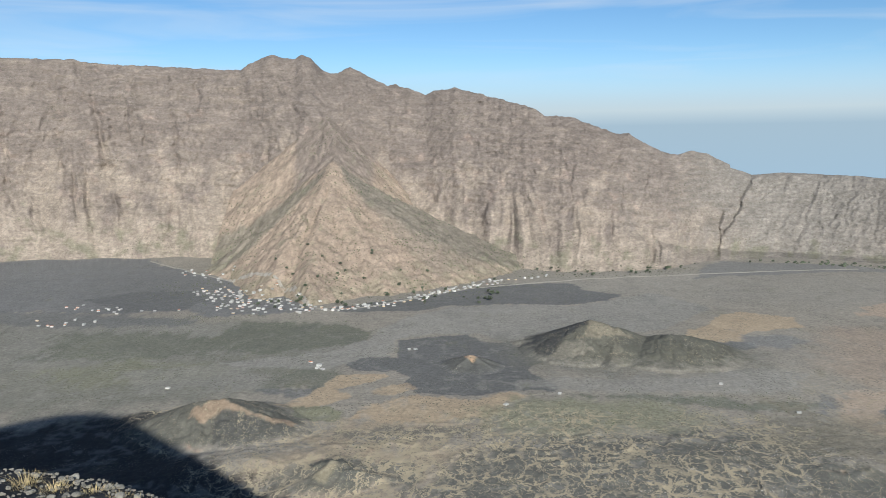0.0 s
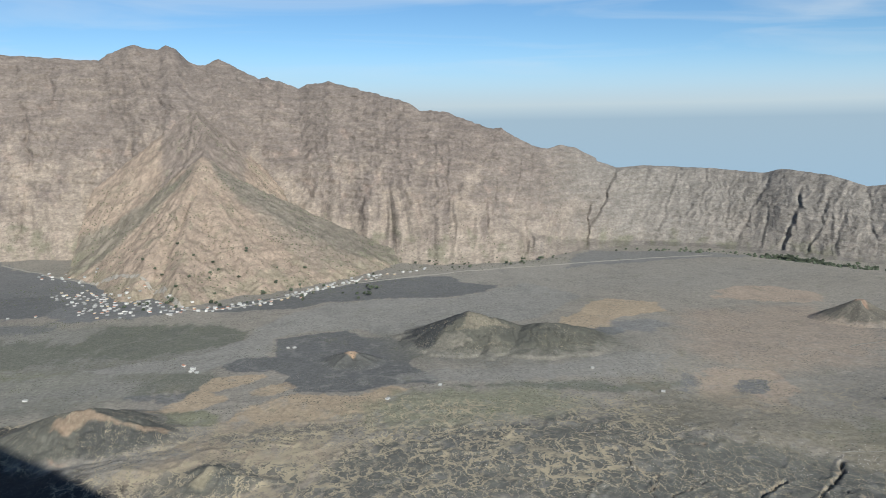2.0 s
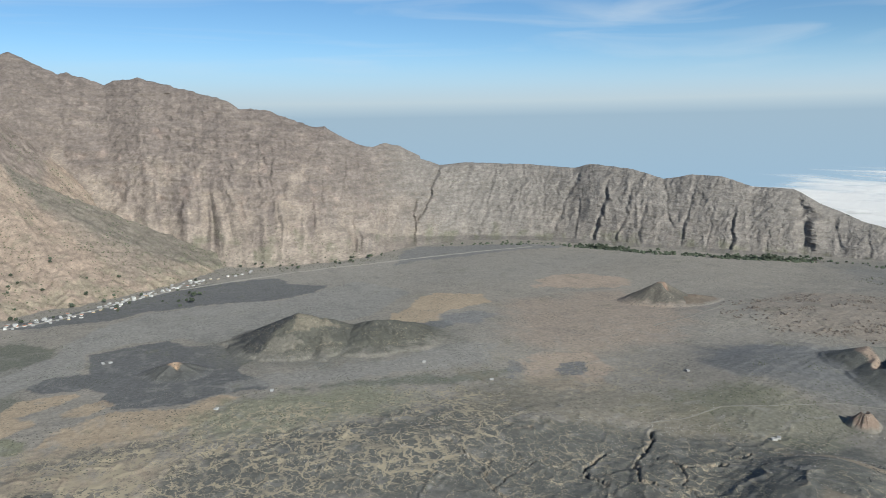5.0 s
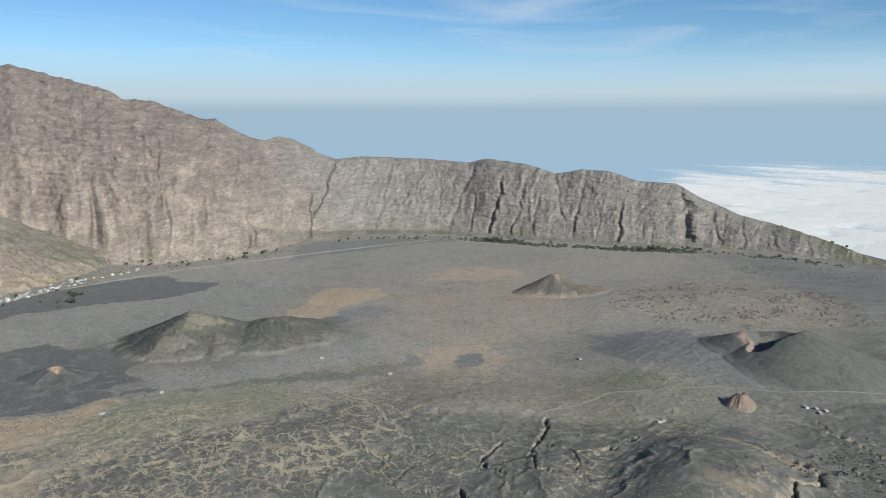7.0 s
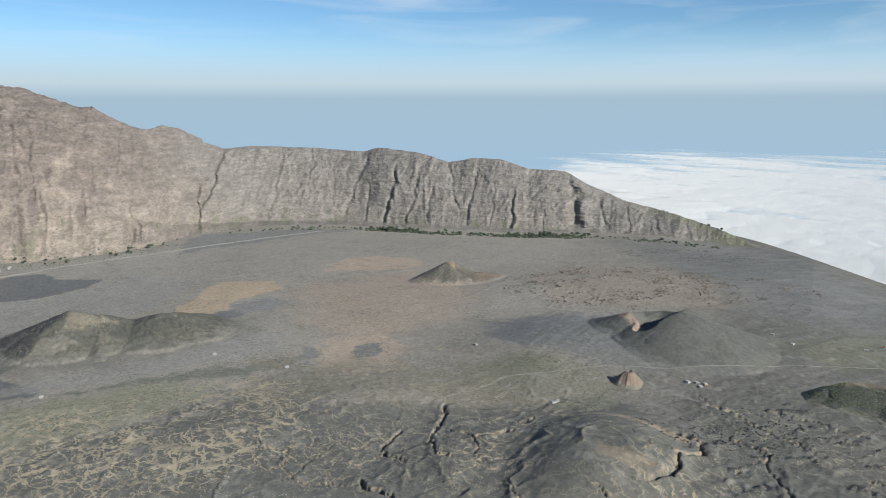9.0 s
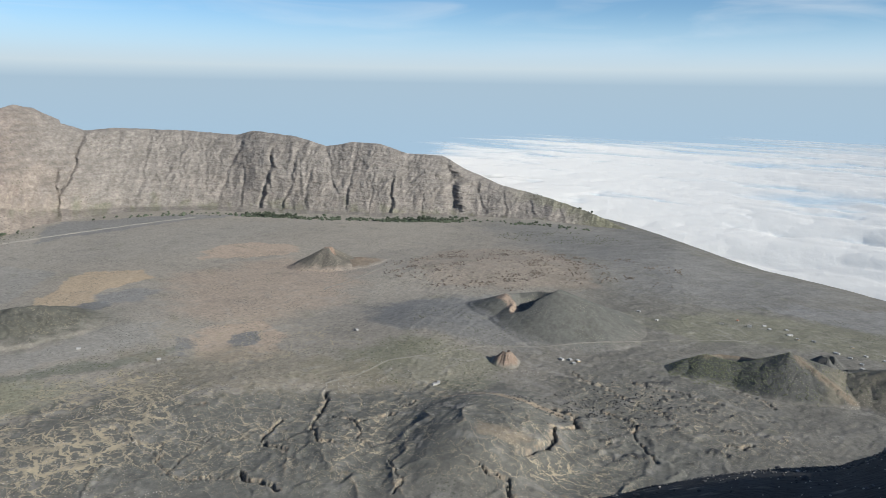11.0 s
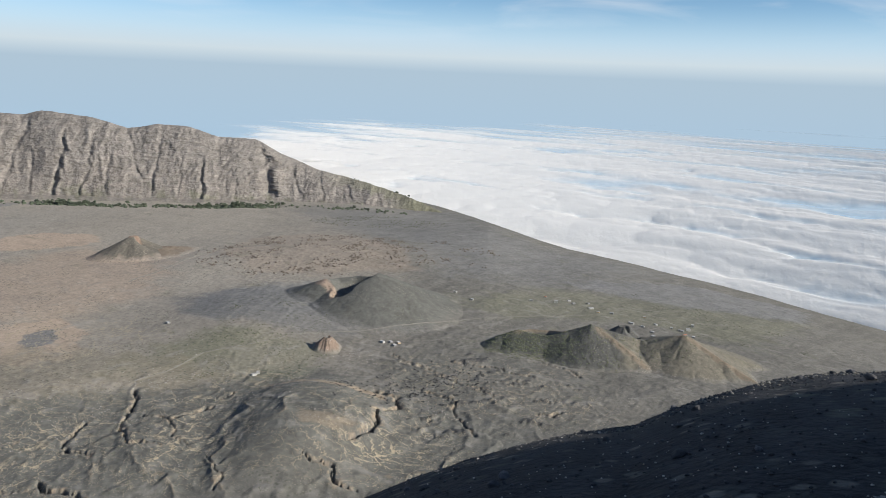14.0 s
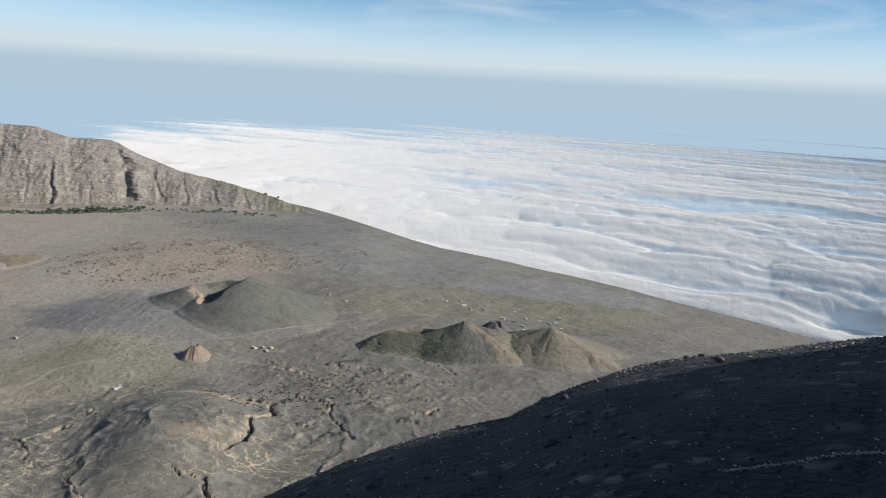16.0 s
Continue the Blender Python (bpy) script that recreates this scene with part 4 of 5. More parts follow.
DARK_CINDER = (0.100, 0.098, 0.090)
cinder_cone(60, 1650, 62, 22, 9, 4, 170, DARK_CINDER, (0.36, 0.255, 0.17), "small dark cone with a pale orange scar", 1.3, 0, 0.5, 2, 0.2)
cinder_cone(1382, 1755, 104, 54, 9, 4, 140, (0.132, 0.118, 0.096), (0.28, 0.198, 0.148), "rust-tipped cinder cone on the far plain", 1.1, 20, 0.4, 3)
cinder_cone(1435, 1700, 84, 17, 20, 2, 140, (0.18, 0.145, 0.11), (0.20, 0.155, 0.115), "low tan cinder mound", 1.2, 20, 0.2, 12)
cinder_cone(1092, 855, 29, 23, 7, 5, 20, (0.215, 0.160, 0.122), (0.18, 0.138, 0.11), "small steep orange spatter cone", 1.0, 0, 0.5, 5, 0.2)
cinder_cone(1552, 424, 54, 32, 11, 8, 200, DARK_CINDER, DARK_CINDER, "small dark cinder cone", 1.1, 0, 0.4, 14, 0.1)


def ridge_cone(label, az0, az1, ridges, green, tan):
    """A heap of cinders falling off evenly on both sides of its crest lines (azimuth, distance, height)."""
    a_ = np.linspace(az0, az1, int((az1 - az0) * 16))
    r_ = np.linspace(1325, 1690, 170)
    R, A = np.meshgrid(r_, a_, indexing="ij")
    x, y = R * np.sin(np.radians(A)), R * np.cos(np.radians(A))
    wx, wy = x + 4 * fbm(x, y, 40, 3, 120), y + 4 * fbm(x, y, 40, 3, 121)
    h, crest = np.full(x.shape, -1e3), np.full(x.shape, 1e3)
    for slope, bare, line in ridges:
        pts = [(r * math.sin(radians(a)), r * math.cos(radians(a)), z) for a, r, z in line]
        for (px, py, pz), (qx, qy, qz) in zip(pts, pts[1:]):
            ex, ey = qx - px, qy - py
            t = np.clip(((wx - px) * ex + (wy - py) * ey) / (ex * ex + ey * ey), 0, 1)
            d = np.hypot(wx - px - t * ex, wy - py - t * ey)
            h = np.maximum(h, pz + (qz - pz) * t - slope * (np.sqrt(d * d + 2) - 1.4))
            if bare:
                crest = np.minimum(crest, d)
    h = h + 0.9 * fbm(x, y, 26, 4, 122) - 0.7 * step(0.6, 0.95, ridged(x, y, 30, 3, 123))
    base = ground_z(x, y)
    z = np.where(h > base - 6, np.maximum(h, base - 2.5), base - 5)
    rgb = np.empty((*x.shape, 3))
    rgb[:] = (0.090, 0.089, 0.080)
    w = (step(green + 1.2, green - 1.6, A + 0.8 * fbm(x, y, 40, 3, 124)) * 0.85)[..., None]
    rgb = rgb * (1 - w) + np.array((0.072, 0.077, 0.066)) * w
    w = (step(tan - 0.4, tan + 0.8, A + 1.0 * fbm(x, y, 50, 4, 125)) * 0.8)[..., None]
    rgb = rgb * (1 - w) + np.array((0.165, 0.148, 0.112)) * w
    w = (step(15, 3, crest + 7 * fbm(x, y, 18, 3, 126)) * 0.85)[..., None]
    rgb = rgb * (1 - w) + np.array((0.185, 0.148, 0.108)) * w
    rgb = rgb * (1 + 0.25 * fbm(x, y, 14, 4, 127))[..., None]
    w = step(7, 1, h - base + 4 * fbm(x, y, 15, 3, 128))[..., None]
    rgb = np.clip(rgb * (1 - w) + ground_rgb(x, y) * w, 0.03, 0.6)
    heap = tagged(new("cinder_cone"), label, "cinder cone", "cinder cones of the caldera")
    cut = 74
    heap.location = (float(x[cut].mean()), float(y[cut].mean()), float(base[cut].min()))
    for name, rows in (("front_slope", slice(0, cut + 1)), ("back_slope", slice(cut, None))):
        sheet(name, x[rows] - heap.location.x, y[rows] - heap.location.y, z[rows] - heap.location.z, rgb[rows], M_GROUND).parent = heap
    return heap


ridge_cone("dark shrub-dotted cinder cone with one bare tan side", 62.5, 76.0, (
    (0.50, False, ((63.7, 1430, -12), (65.3, 1455, 14), (66.74, 1468, 27), (68, 1460, 23), (69.05, 1458, 22), (70.5, 1464, 33), (72.28, 1470, 50), (73.84, 1480, 37), (76.05, 1500, 20), (79.1, 1500, 40))),
    (0.50, True, ((72.9, 1464, 43), (74, 1450, 32), (75.6, 1424, 12), (77.4, 1396, -12))),
    (0.34, False, ((76.05, 1500, 22), (77.3, 1462, 13), (78.6, 1420, -8))),
    (0.45, True, ((66.8, 1468, 25), (67.6, 1510, 17), (69.2, 1510, 17), (70.4, 1476, 30)))), 69.6, 74.8)
ridge_cone("tan weathered cinder cone", 75.99, 87.0, (
    (0.50, False, ((72.28, 1470, 50), (73.84, 1480, 37), (76.05, 1500, 20), (77.6, 1505, 29), (79.13, 1500, 41))),
    (0.50, True, ((72.9, 1464, 43), (74, 1450, 32), (75.6, 1424, 12), (77.4, 1396, -12))),
    (0.34, False, ((76.05, 1500, 22), (77.3, 1462, 13), (78.6, 1420, -8))),
    (0.36, False, ((78.6, 1500, 38), (79.2, 1465, 20), (80.2, 1425, -4))),
    (0.50, True, ((79.13, 1500, 41), (80.4, 1490, 26), (82.2, 1470, 8), (84.6, 1448, -16)))), 60.0, 76.0)


def heap_of_ash(label, az0, az1, r0, r1, ridges, flank, paints, seed, wear=1.0, density=0.0, blunt=2.0, bowls=()):
    """A cinder cone falling off from its crest lines (x, y, height), with a skirt that runs out into the plain."""
    a_ = np.linspace(az0, az1, int((az1 - az0) * 15))
    R, A = np.meshgrid(np.linspace(r0, r1, 170), a_, indexing="ij")
    x, y = R * np.sin(np.radians(A)), R * np.cos(np.radians(A))
    wx, wy = x + 7 * wear * fbm(x, y, 45, 4, seed), y + 7 * wear * fbm(x, y, 45, 4, seed + 1)
    h = np.full(x.shape, -1e3)
    for slope, line in ridges:
        for (px, py, pz), (qx, qy, qz) in zip(line, line[1:]):
            ex, ey = qx - px, qy - py
            t = np.clip(((wx - px) * ex + (wy - py) * ey) / (ex * ex + ey * ey), 0, 1)
            d = np.hypot(wx - px - t * ex, wy - py - t * ey)
            h = np.maximum(h, pz + (qz - pz) * t - slope * (np.sqrt(d * d + blunt * blunt) - blunt))
    for bx, by, radius, low in bowls:
        h = np.minimum(h, low + 28 * ((wx - bx) ** 2 + (wy - by) ** 2) / radius ** 2)
    rill = ridged(x, y * 0.6, 42, 4, seed + 2, 0.6)
    h = h + wear * (2.2 * fbm(x, y, 30, 4, seed + 3, 0.6) - 3.2 * step(0.55, 0.95, rill) * step(2, 14, h))
    base = ground_z(x, y)
    calm = floor_z(x, y, A, R) + swell(x, y)
    over = h - calm
    skirt = np.where(over > 0, over + 3.5 * np.exp(-np.abs(over) / 5), 3.5 * np.exp(-np.abs(over) / 5))
    w = step(1.0, 4.0, skirt)
    edge = step(0, 0.05, (A - az0) / (az1 - az0)) * step(1, 0.95, (A - az0) / (az1 - az0)) * step(0, 0.05, (R - r0) / (r1 - r0)) * step(1, 0.95, (R - r0) / (r1 - r0))
    z = base * (1 - w) + np.maximum(calm + skirt, base - 1) * w
    z = np.where(w * edge > 0.02, z * edge + (base - 3) * (1 - edge), base - 3)
    rgb = np.empty((*x.shape, 3))
    rgb[:] = flank
    rgb = paint(rgb, x, y, [(np.array(c), pts, soft, rag, strength) for c, pts, soft, rag, strength in paints])
    rgb = rgb * (1 + 0.24 * fbm(x, y, 22, 4, seed + 5, 0.6) + 0.18 * fbm(x, y, 90, 3, seed + 6))[..., None]
    w = step(12, 1, skirt + 9 * fbm(x, y, 28, 4, seed + 7))[..., None]
    rgb = np.clip(rgb * (1 - w) + ground_rgb(x, y) * w, 0.03, 0.6)
    heap = tagged(new("cinder_cone"), label, "cinder cone", "cinder cones of the caldera")
    cut = 85
    heap.location = (float(x[cut].mean()), float(y[cut].mean()), float(base[cut].min()))
    cover = veins(x, y) * w[..., 0] + density * (1 - w[..., 0]) * np.clip(0.6 + 1.6 * fbm(x, y, 60, 3, seed + 8), 0, 2)
    for name, rows in (("front_slope", slice(0, cut + 1)), ("back_slope", slice(cut, None))):
        sheet(name, x[rows] - heap.location.x, y[rows] - heap.location.y, z[rows] - heap.location.z, rgb[rows], M_GROUND, False, cover[rows]).parent = heap
    return heap


heap_of_ash("dark double cinder cone with pale streaks below its summit", 3.0, 26.0, 1540, 1990, (
    (0.46, ((352, 1798, 66), (312, 1800, 52), (265, 1807, 30), (188, 1848, 3))),
    (0.42, ((352, 1798, 67), (409, 1779, 54), (455, 1768, 38))),
    (0.32, ((520, 1738, 44), (562, 1735, 42))),
    (0.30, ((562, 1735, 40), (640, 1725, 14), (700, 1670, -4))),
    (0.50, ((351, 1793, 63), (331, 1757, 38), (277, 1706, 12), (240, 1672, 0))),
    (0.50, ((412, 1779, 52), (389, 1716, 28), (363, 1625, 2)))),
    (0.104, 0.100, 0.081), (
    # left flank: dark cinders, with some of its shade put into the colour
    ((0.062, 0.062, 0.060), ((354, 1800), (286, 1763), (220, 1664), (120, 1685), (137, 1921), (327, 1848)), 5, 12, 0.95),
    ((0.078, 0.077, 0.066), ((470, 1760), (600, 1745), (560, 1690), (440, 1660), (400, 1700), (410, 1740)), 16, 18, 0.6),
    ((0.185, 0.162, 0.122), ((351, 1794), (411, 1778), (442, 1751), (361, 1741), (322, 1743)), 5, 16, 0.8),
    ((0.185, 0.168, 0.136), ((320, 1729), (339, 1691), (269, 1659), (227, 1672), (281, 1732)), 5, 16, 0.8),
    ((0.16, 0.145, 0.115), ((395, 1740), (408, 1700), (385, 1640), (360, 1640), (380, 1700)), 5, 14, 0.5)), 200, 1.0, 0.06, 5.0)
heap_of_ash("eroded dark cone with an orange crest and an open bowl", -27.0, 0.0, 1010, 1500, (
    (0.42, ((-574, 1268, -4), (-505, 1297, 22), (-435, 1300, 48), (-386, 1305, 52), (-351, 1282, 44), (-301, 1274, 28), (-259, 1279, 6))),
    (0.50, ((-434, 1297, 48), (-417, 1225, 26), (-409, 1164, -2))),
    (0.32, ((-505, 1297, 22), (-545, 1270, 0))),
    (0.40, ((-189, 1067, 16), (-172, 1093, 26), (-159, 1086, 20), (-75, 1079, 0)))),
    (0.118, 0.113, 0.094), (
    ((0.080, 0.079, 0.072), ((-382, 1289), (-310, 1271), (-223, 1273), (-154, 1185), (-330, 1157), (-388, 1185), (-392, 1253)), 6, 12, 0.9),
    ((0.275, 0.205, 0.145), ((-442, 1291), (-387, 1308), (-342, 1288), (-260, 1288), (-267, 1272), (-348, 1270), (-389, 1284), (-412, 1262), (-440, 1270)), 4, 10, 0.9),
    ((0.30, 0.20, 0.145), ((-426, 1205), (-396, 1197), (-390, 1164), (-420, 1171)), 4, 8, 0.8),
    ((0.27, 0.235, 0.165), ((-195, 1065), (-172, 1098), (-160, 1092), (-178, 1060)), 3, 6, 0.8),
    ((0.112, 0.112, 0.100), ((-160, 1095), (-60, 1090), (-70, 1060), (-165, 1066)), 8, 10, 0.8)), 220, 1.0, 0.12)
heap_of_ash("smooth dark cinder cone with a breached crater", 46.5, 63.0, 1330, 1880, (
    (0.41, ((1349, 1062, 53), (1350, 1064, 53))),
    (0.43, ((1385, 953, 80), (1386, 951, 80))),
    (0.40, ((1321, 996, 31), (1318, 992, 30))),
    (0.62, ((1349, 1062, 53), (1323, 1020, 37), (1321, 996, 31), (1343, 984, 41), (1367, 974, 60), (1385, 953, 80))),
    (0.85, ((1349, 1062, 53), (1402, 1070, 44), (1432, 1030, 50), (1420, 985, 62), (1385, 953, 80)))),
    (0.116, 0.114, 0.100), (
    ((0.30, 0.222, 0.165), ((1343, 1072), (1360, 1058), (1330, 1006), (1290, 996), (1312, 1030)), 4, 7, 0.8),
    ((0.22, 0.165, 0.130), ((1345, 985), (1380, 954), (1420, 985), (1400, 1010), (1365, 1000)), 5, 6, 0.7)), 240, 0.35, 0.0, 3.0, ((1382, 1012, 46, 20), (1345, 1004, 34, 22), (1310, 994, 30, 22)))


# ---- sea of clouds, far off over the ocean ----
M_CLOUD = material("cloud", (0.70, 0.70, 0.71), rough=1.0, grain=0.03, size=90.0)
# light passes on through the droplets
cn, cl = M_CLOUD.node_tree.nodes, M_CLOUD.node_tree.links
c_tr, c_df, c_mx = cn.new("ShaderNodeBsdfTranslucent"), cn.new("ShaderNodeBsdfDiffuse"), cn.new("ShaderNodeMixShader")
c_tr.inputs["Color"].default_value = c_df.inputs["Color"].default_value = (0.82, 0.80, 0.765, 1)
c_mx.inputs["Fac"].default_value = 0.30
c_thin, c_see, c_at = cn.new("ShaderNodeMixShader"), cn.new("ShaderNodeBsdfTransparent"), cn.new("ShaderNodeAttribute")
c_at.attribute_name = "cover"
c_geo, c_fluff, c_bump = cn.new("ShaderNodeNewGeometry"), cn.new("ShaderNodeTexNoise"), cn.new("ShaderNodeBump")
c_fluff.inputs["Scale"].default_value, c_fluff.inputs["Detail"].default_value, c_fluff.inputs["Roughness"].default_value = 1 / 38, 5, 0.55
c_bump.inputs["Strength"].default_value, c_bump.inputs["Distance"].default_value = 0.4, 9.0
cl.new(c_geo.outputs["Position"], c_fluff.inputs["Vector"])
cl.new(c_fluff.outputs["Fac"], c_bump.inputs["Height"])
cl.new(c_bump.outputs["Normal"], c_df.inputs["Normal"])
cl.new(c_bump.outputs["Normal"], c_tr.inputs["Normal"])
cl.new(c_df.outputs["BSDF"], c_mx.inputs[1])
cl.new(c_tr.outputs["BSDF"], c_mx.inputs[2])
cl.new(c_at.outputs["Fac"], c_thin.inputs["Fac"])
cl.new(c_see.outputs["BSDF"], c_thin.inputs[1])
cl.new(c_mx.outputs["Shader"], c_thin.inputs[2])
cl.new(c_thin.outputs["Shader"], next(n for n in cn if n.type == 'OUTPUT_MATERIAL').inputs["Surface"])
c_az = np.radians(np.linspace(22, 104, 580))
c_d = np.geomspace(2900, 40000, 300)
CD, CA = np.meshgrid(c_d, c_az, indexing="ij")
tx, ty = CD * np.sin(CA), CD * np.cos(CA)
qx, qy = tx + 420 * fbm(tx, ty, 1900, 4, 91), ty + 420 * fbm(tx, ty, 1900, 4, 92)
# banks lie across the wind
along, across = qx * 0.22 + qy * 0.975, qx * 0.975 - qy * 0.22
bank = fbm(along * 0.30, across, 1600, 4, 93, 0.5)


def dome(x, y, size, seed):
    """Rounded heads, 0 to 1, each round one of a scatter of points."""
    x, y = x / size, y / size
    x0, y0 = np.floor(x), np.floor(y)
    best = np.full(x.shape, 9.0)
    for dx in (-1, 0, 1):
        for dy in (-1, 0, 1):
            px, py = x0 + dx + lattice(x0 + dx, y0 + dy, seed), y0 + dy + lattice(x0 + dx, y0 + dy, seed + 7)
            best = np.minimum(best, ((x - px) ** 2 + (y - py) ** 2) * (0.8 + 0.9 * lattice(x0 + dx, y0 + dy, seed + 13)))
    return np.sqrt(np.maximum(0.0, 1 - best / 1.1))


heads = dome(along * 0.70, across, 1250, 99)
heads2 = dome(along, across, 520, 97)
heads3 = dome(along, across, 210, 90)
calm = step(5200, 3400, CD + 900 * bank)
open_ = step(0.20, 1.0, fbm(along * 0.38, across, 1300, 5, 96, 0.55) * 1.7 + 1.0 - 0.45 * heads - 0.40 * heads2 - 0.22 * heads3) * (1 - calm)
far_d = curve(np.degrees(CA), (12, 13000), (40, 15000), (47, 19500), (70, 25500), (90, 26500), (104, 26500)) * (1 + 0.6 * fbm(along * 0.22, across, 3000, 4, 98, 0.6))
fade = step(1.08, 0.80, CD / far_d) * step(40000, 31000, CD)
dense = (1 - 0.72 * open_) * fade
near_d = 2900 + 1200 * (1 - np.exp(-(CD - 2900) / 6500))
shrink, squeeze = near_d / CD, 0.185 * np.exp(-(CD - 2900) / 6500)
swelling = squeeze * (260 * bank + (1 - 0.7 * calm) * (270 * heads + 170 * heads2 + 80 * heads3 - 150 * open_)) * fade
cloud_sea = tagged(sheet("cloud_sea", tx * shrink, ty * shrink, EYE - (800 + EYE) * shrink + swelling, np.repeat(dense[..., None], 3, -1), M_CLOUD),
                   "white rolling sea of clouds below the island", "clouds", kind="structure")

# ---- haze over the ocean, a plain far backdrop ----
M_HAZE = bpy.data.materials.new("ocean_haze")
M_HAZE.use_nodes = True
hn, hl = M_HAZE.node_tree.nodes, M_HAZE.node_tree.links
hn.clear()
h_out, h_mix = hn.new("ShaderNodeOutputMaterial"), hn.new("ShaderNodeMixShader")
# the ring glows by itself, its haze painted as a gradient over height
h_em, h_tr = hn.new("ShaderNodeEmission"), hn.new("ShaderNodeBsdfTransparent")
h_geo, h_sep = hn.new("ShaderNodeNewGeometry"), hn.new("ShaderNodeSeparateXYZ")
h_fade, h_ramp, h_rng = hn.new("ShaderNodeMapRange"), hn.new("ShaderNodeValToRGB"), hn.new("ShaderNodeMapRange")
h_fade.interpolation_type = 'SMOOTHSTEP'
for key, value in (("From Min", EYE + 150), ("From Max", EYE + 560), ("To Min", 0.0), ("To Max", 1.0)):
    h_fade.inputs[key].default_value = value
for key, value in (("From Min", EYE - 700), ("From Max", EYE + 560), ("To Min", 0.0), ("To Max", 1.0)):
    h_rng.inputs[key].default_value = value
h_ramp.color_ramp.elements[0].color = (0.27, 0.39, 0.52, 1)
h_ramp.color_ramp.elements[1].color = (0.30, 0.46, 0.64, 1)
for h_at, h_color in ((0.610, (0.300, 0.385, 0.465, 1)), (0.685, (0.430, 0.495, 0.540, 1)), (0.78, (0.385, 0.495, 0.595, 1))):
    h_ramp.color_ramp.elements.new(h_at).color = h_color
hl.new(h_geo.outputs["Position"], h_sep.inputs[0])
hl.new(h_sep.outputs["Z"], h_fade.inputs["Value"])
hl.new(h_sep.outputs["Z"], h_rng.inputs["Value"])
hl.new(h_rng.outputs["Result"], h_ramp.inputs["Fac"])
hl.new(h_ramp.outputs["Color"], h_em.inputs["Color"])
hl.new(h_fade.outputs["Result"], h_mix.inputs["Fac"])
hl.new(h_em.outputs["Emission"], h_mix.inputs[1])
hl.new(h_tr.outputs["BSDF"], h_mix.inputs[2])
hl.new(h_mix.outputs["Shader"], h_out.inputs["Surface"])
b_az = np.linspace(0, 2 * math.pi, 241)[:-1]
BZ, BA = np.meshgrid(np.linspace(-1500, EYE + 565, 14), b_az, indexing="ij")
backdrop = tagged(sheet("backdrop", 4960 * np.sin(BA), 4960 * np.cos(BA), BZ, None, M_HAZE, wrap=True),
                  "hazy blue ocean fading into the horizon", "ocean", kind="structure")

# ---- things: helpers ----
def grounded(points):
    """The height of the land under each (x, y)."""
    bpy.context.view_layer.update()
    dg = bpy.context.evaluated_depsgraph_get()
    out = []
    for px, py in points:
        hit, place, *_ = scene.ray_cast(dg, Vector((px, py, 1800.0)), Vector((0, 0, -1)))
        out.append(place.z if hit else 0.0)
    return out


def part(name, bm, mat, parent=None, label=""):
    me = bpy.data.meshes.new(name)
    bm.to_mesh(me)
    bm.free()
    me.materials.append(mat)
    ob = new(name, me)
    if parent:
        ob.parent = parent
    return tagged(ob, label)


def box(bm, x, y, z, w, d, h, bevel=0.0):
    """A box standing on z, its middle at x, y."""
    got = bmesh.ops.create_cube(bm, size=1.0, matrix=Matrix.Translation((x, y, z + h / 2)) @ Matrix.Diagonal((w, d, h, 1)))
    if bevel:
        bmesh.ops.bevel(bm, geom=list({e for v in got["verts"] for e in v.link_edges}), offset=bevel, segments=1, affect='EDGES')
    return bm


M_PLASTER = material("white_plaster", (0.47, 0.46, 0.43), 0.85, grain=0.12, size=2.0, spread=0.30)
M_BLOCK = material("bare_block", (0.28, 0.275, 0.26), 0.92, grain=0.15, size=1.5, spread=0.2)
M_OCHRE = material("ochre_plaster", (0.58, 0.44, 0.27), 0.88, grain=0.12, size=2.0, spread=0.1)
M_SLAB = material("concrete_roof", (0.40, 0.39, 0.37), 0.9, grain=0.15, size=2.5, spread=0.2)
M_TILE = material("rust_roof", (0.40, 0.20, 0.13), 0.85, grain=0.2, size=1.5)
M_DOOR = material("painted_door", (0.16, 0.20, 0.24), 0.6, grain=0.1, size=0.6)
M_PANE = material("window_glass", (0.05, 0.06, 0.07), 0.12, grain=0.05, size=1.0)
M_BARK = material("bark", (0.13, 0.10, 0.075), 0.95, grain=0.25, size=0.5)
M_LEAF = material("tree_leaves", (0.074, 0.088, 0.058), 0.8, grain=0.35, size=1.6, spread=0.3)
M_SHRUB = material("shrub_leaves", (0.108, 0.114, 0.070), 0.85, grain=0.4, size=3.0)
M_BUSH = material("grey_green_bush", (0.165, 0.172, 0.105), 0.85, grain=0.3, size=3.0)
M_STONE = material("grey_lava_stone", (0.20, 0.19, 0.165), 0.92, grain=0.3, size=0.35, bump=0.02, spread=0.3)
M_SCORIA = material("black_scoria", (0.075, 0.075, 0.077), 0.95, grain=0.3, size=0.5, bump=0.04, spread=0.35)
M_PUMICE = material("pale_stone", (0.40, 0.37, 0.33), 0.9, grain=0.2, size=0.4, bump=0.03, spread=0.2)
M_STRAW = material("dry_grass", (0.46, 0.37, 0.20), 0.8, grain=0.2, size=0.2, spread=0.1)
M_DUST = material("pale_road", (0.31, 0.285, 0.245), 0.95, grain=0.15, size=9.0)
M_TRACK = material("dusty_track", (0.205, 0.192, 0.165), 0.95, grain=0.2, size=9.0)
M_CLINKER = material("brown_clinker", (0.165, 0.138, 0.113), 0.95, grain=0.35, size=3.0)

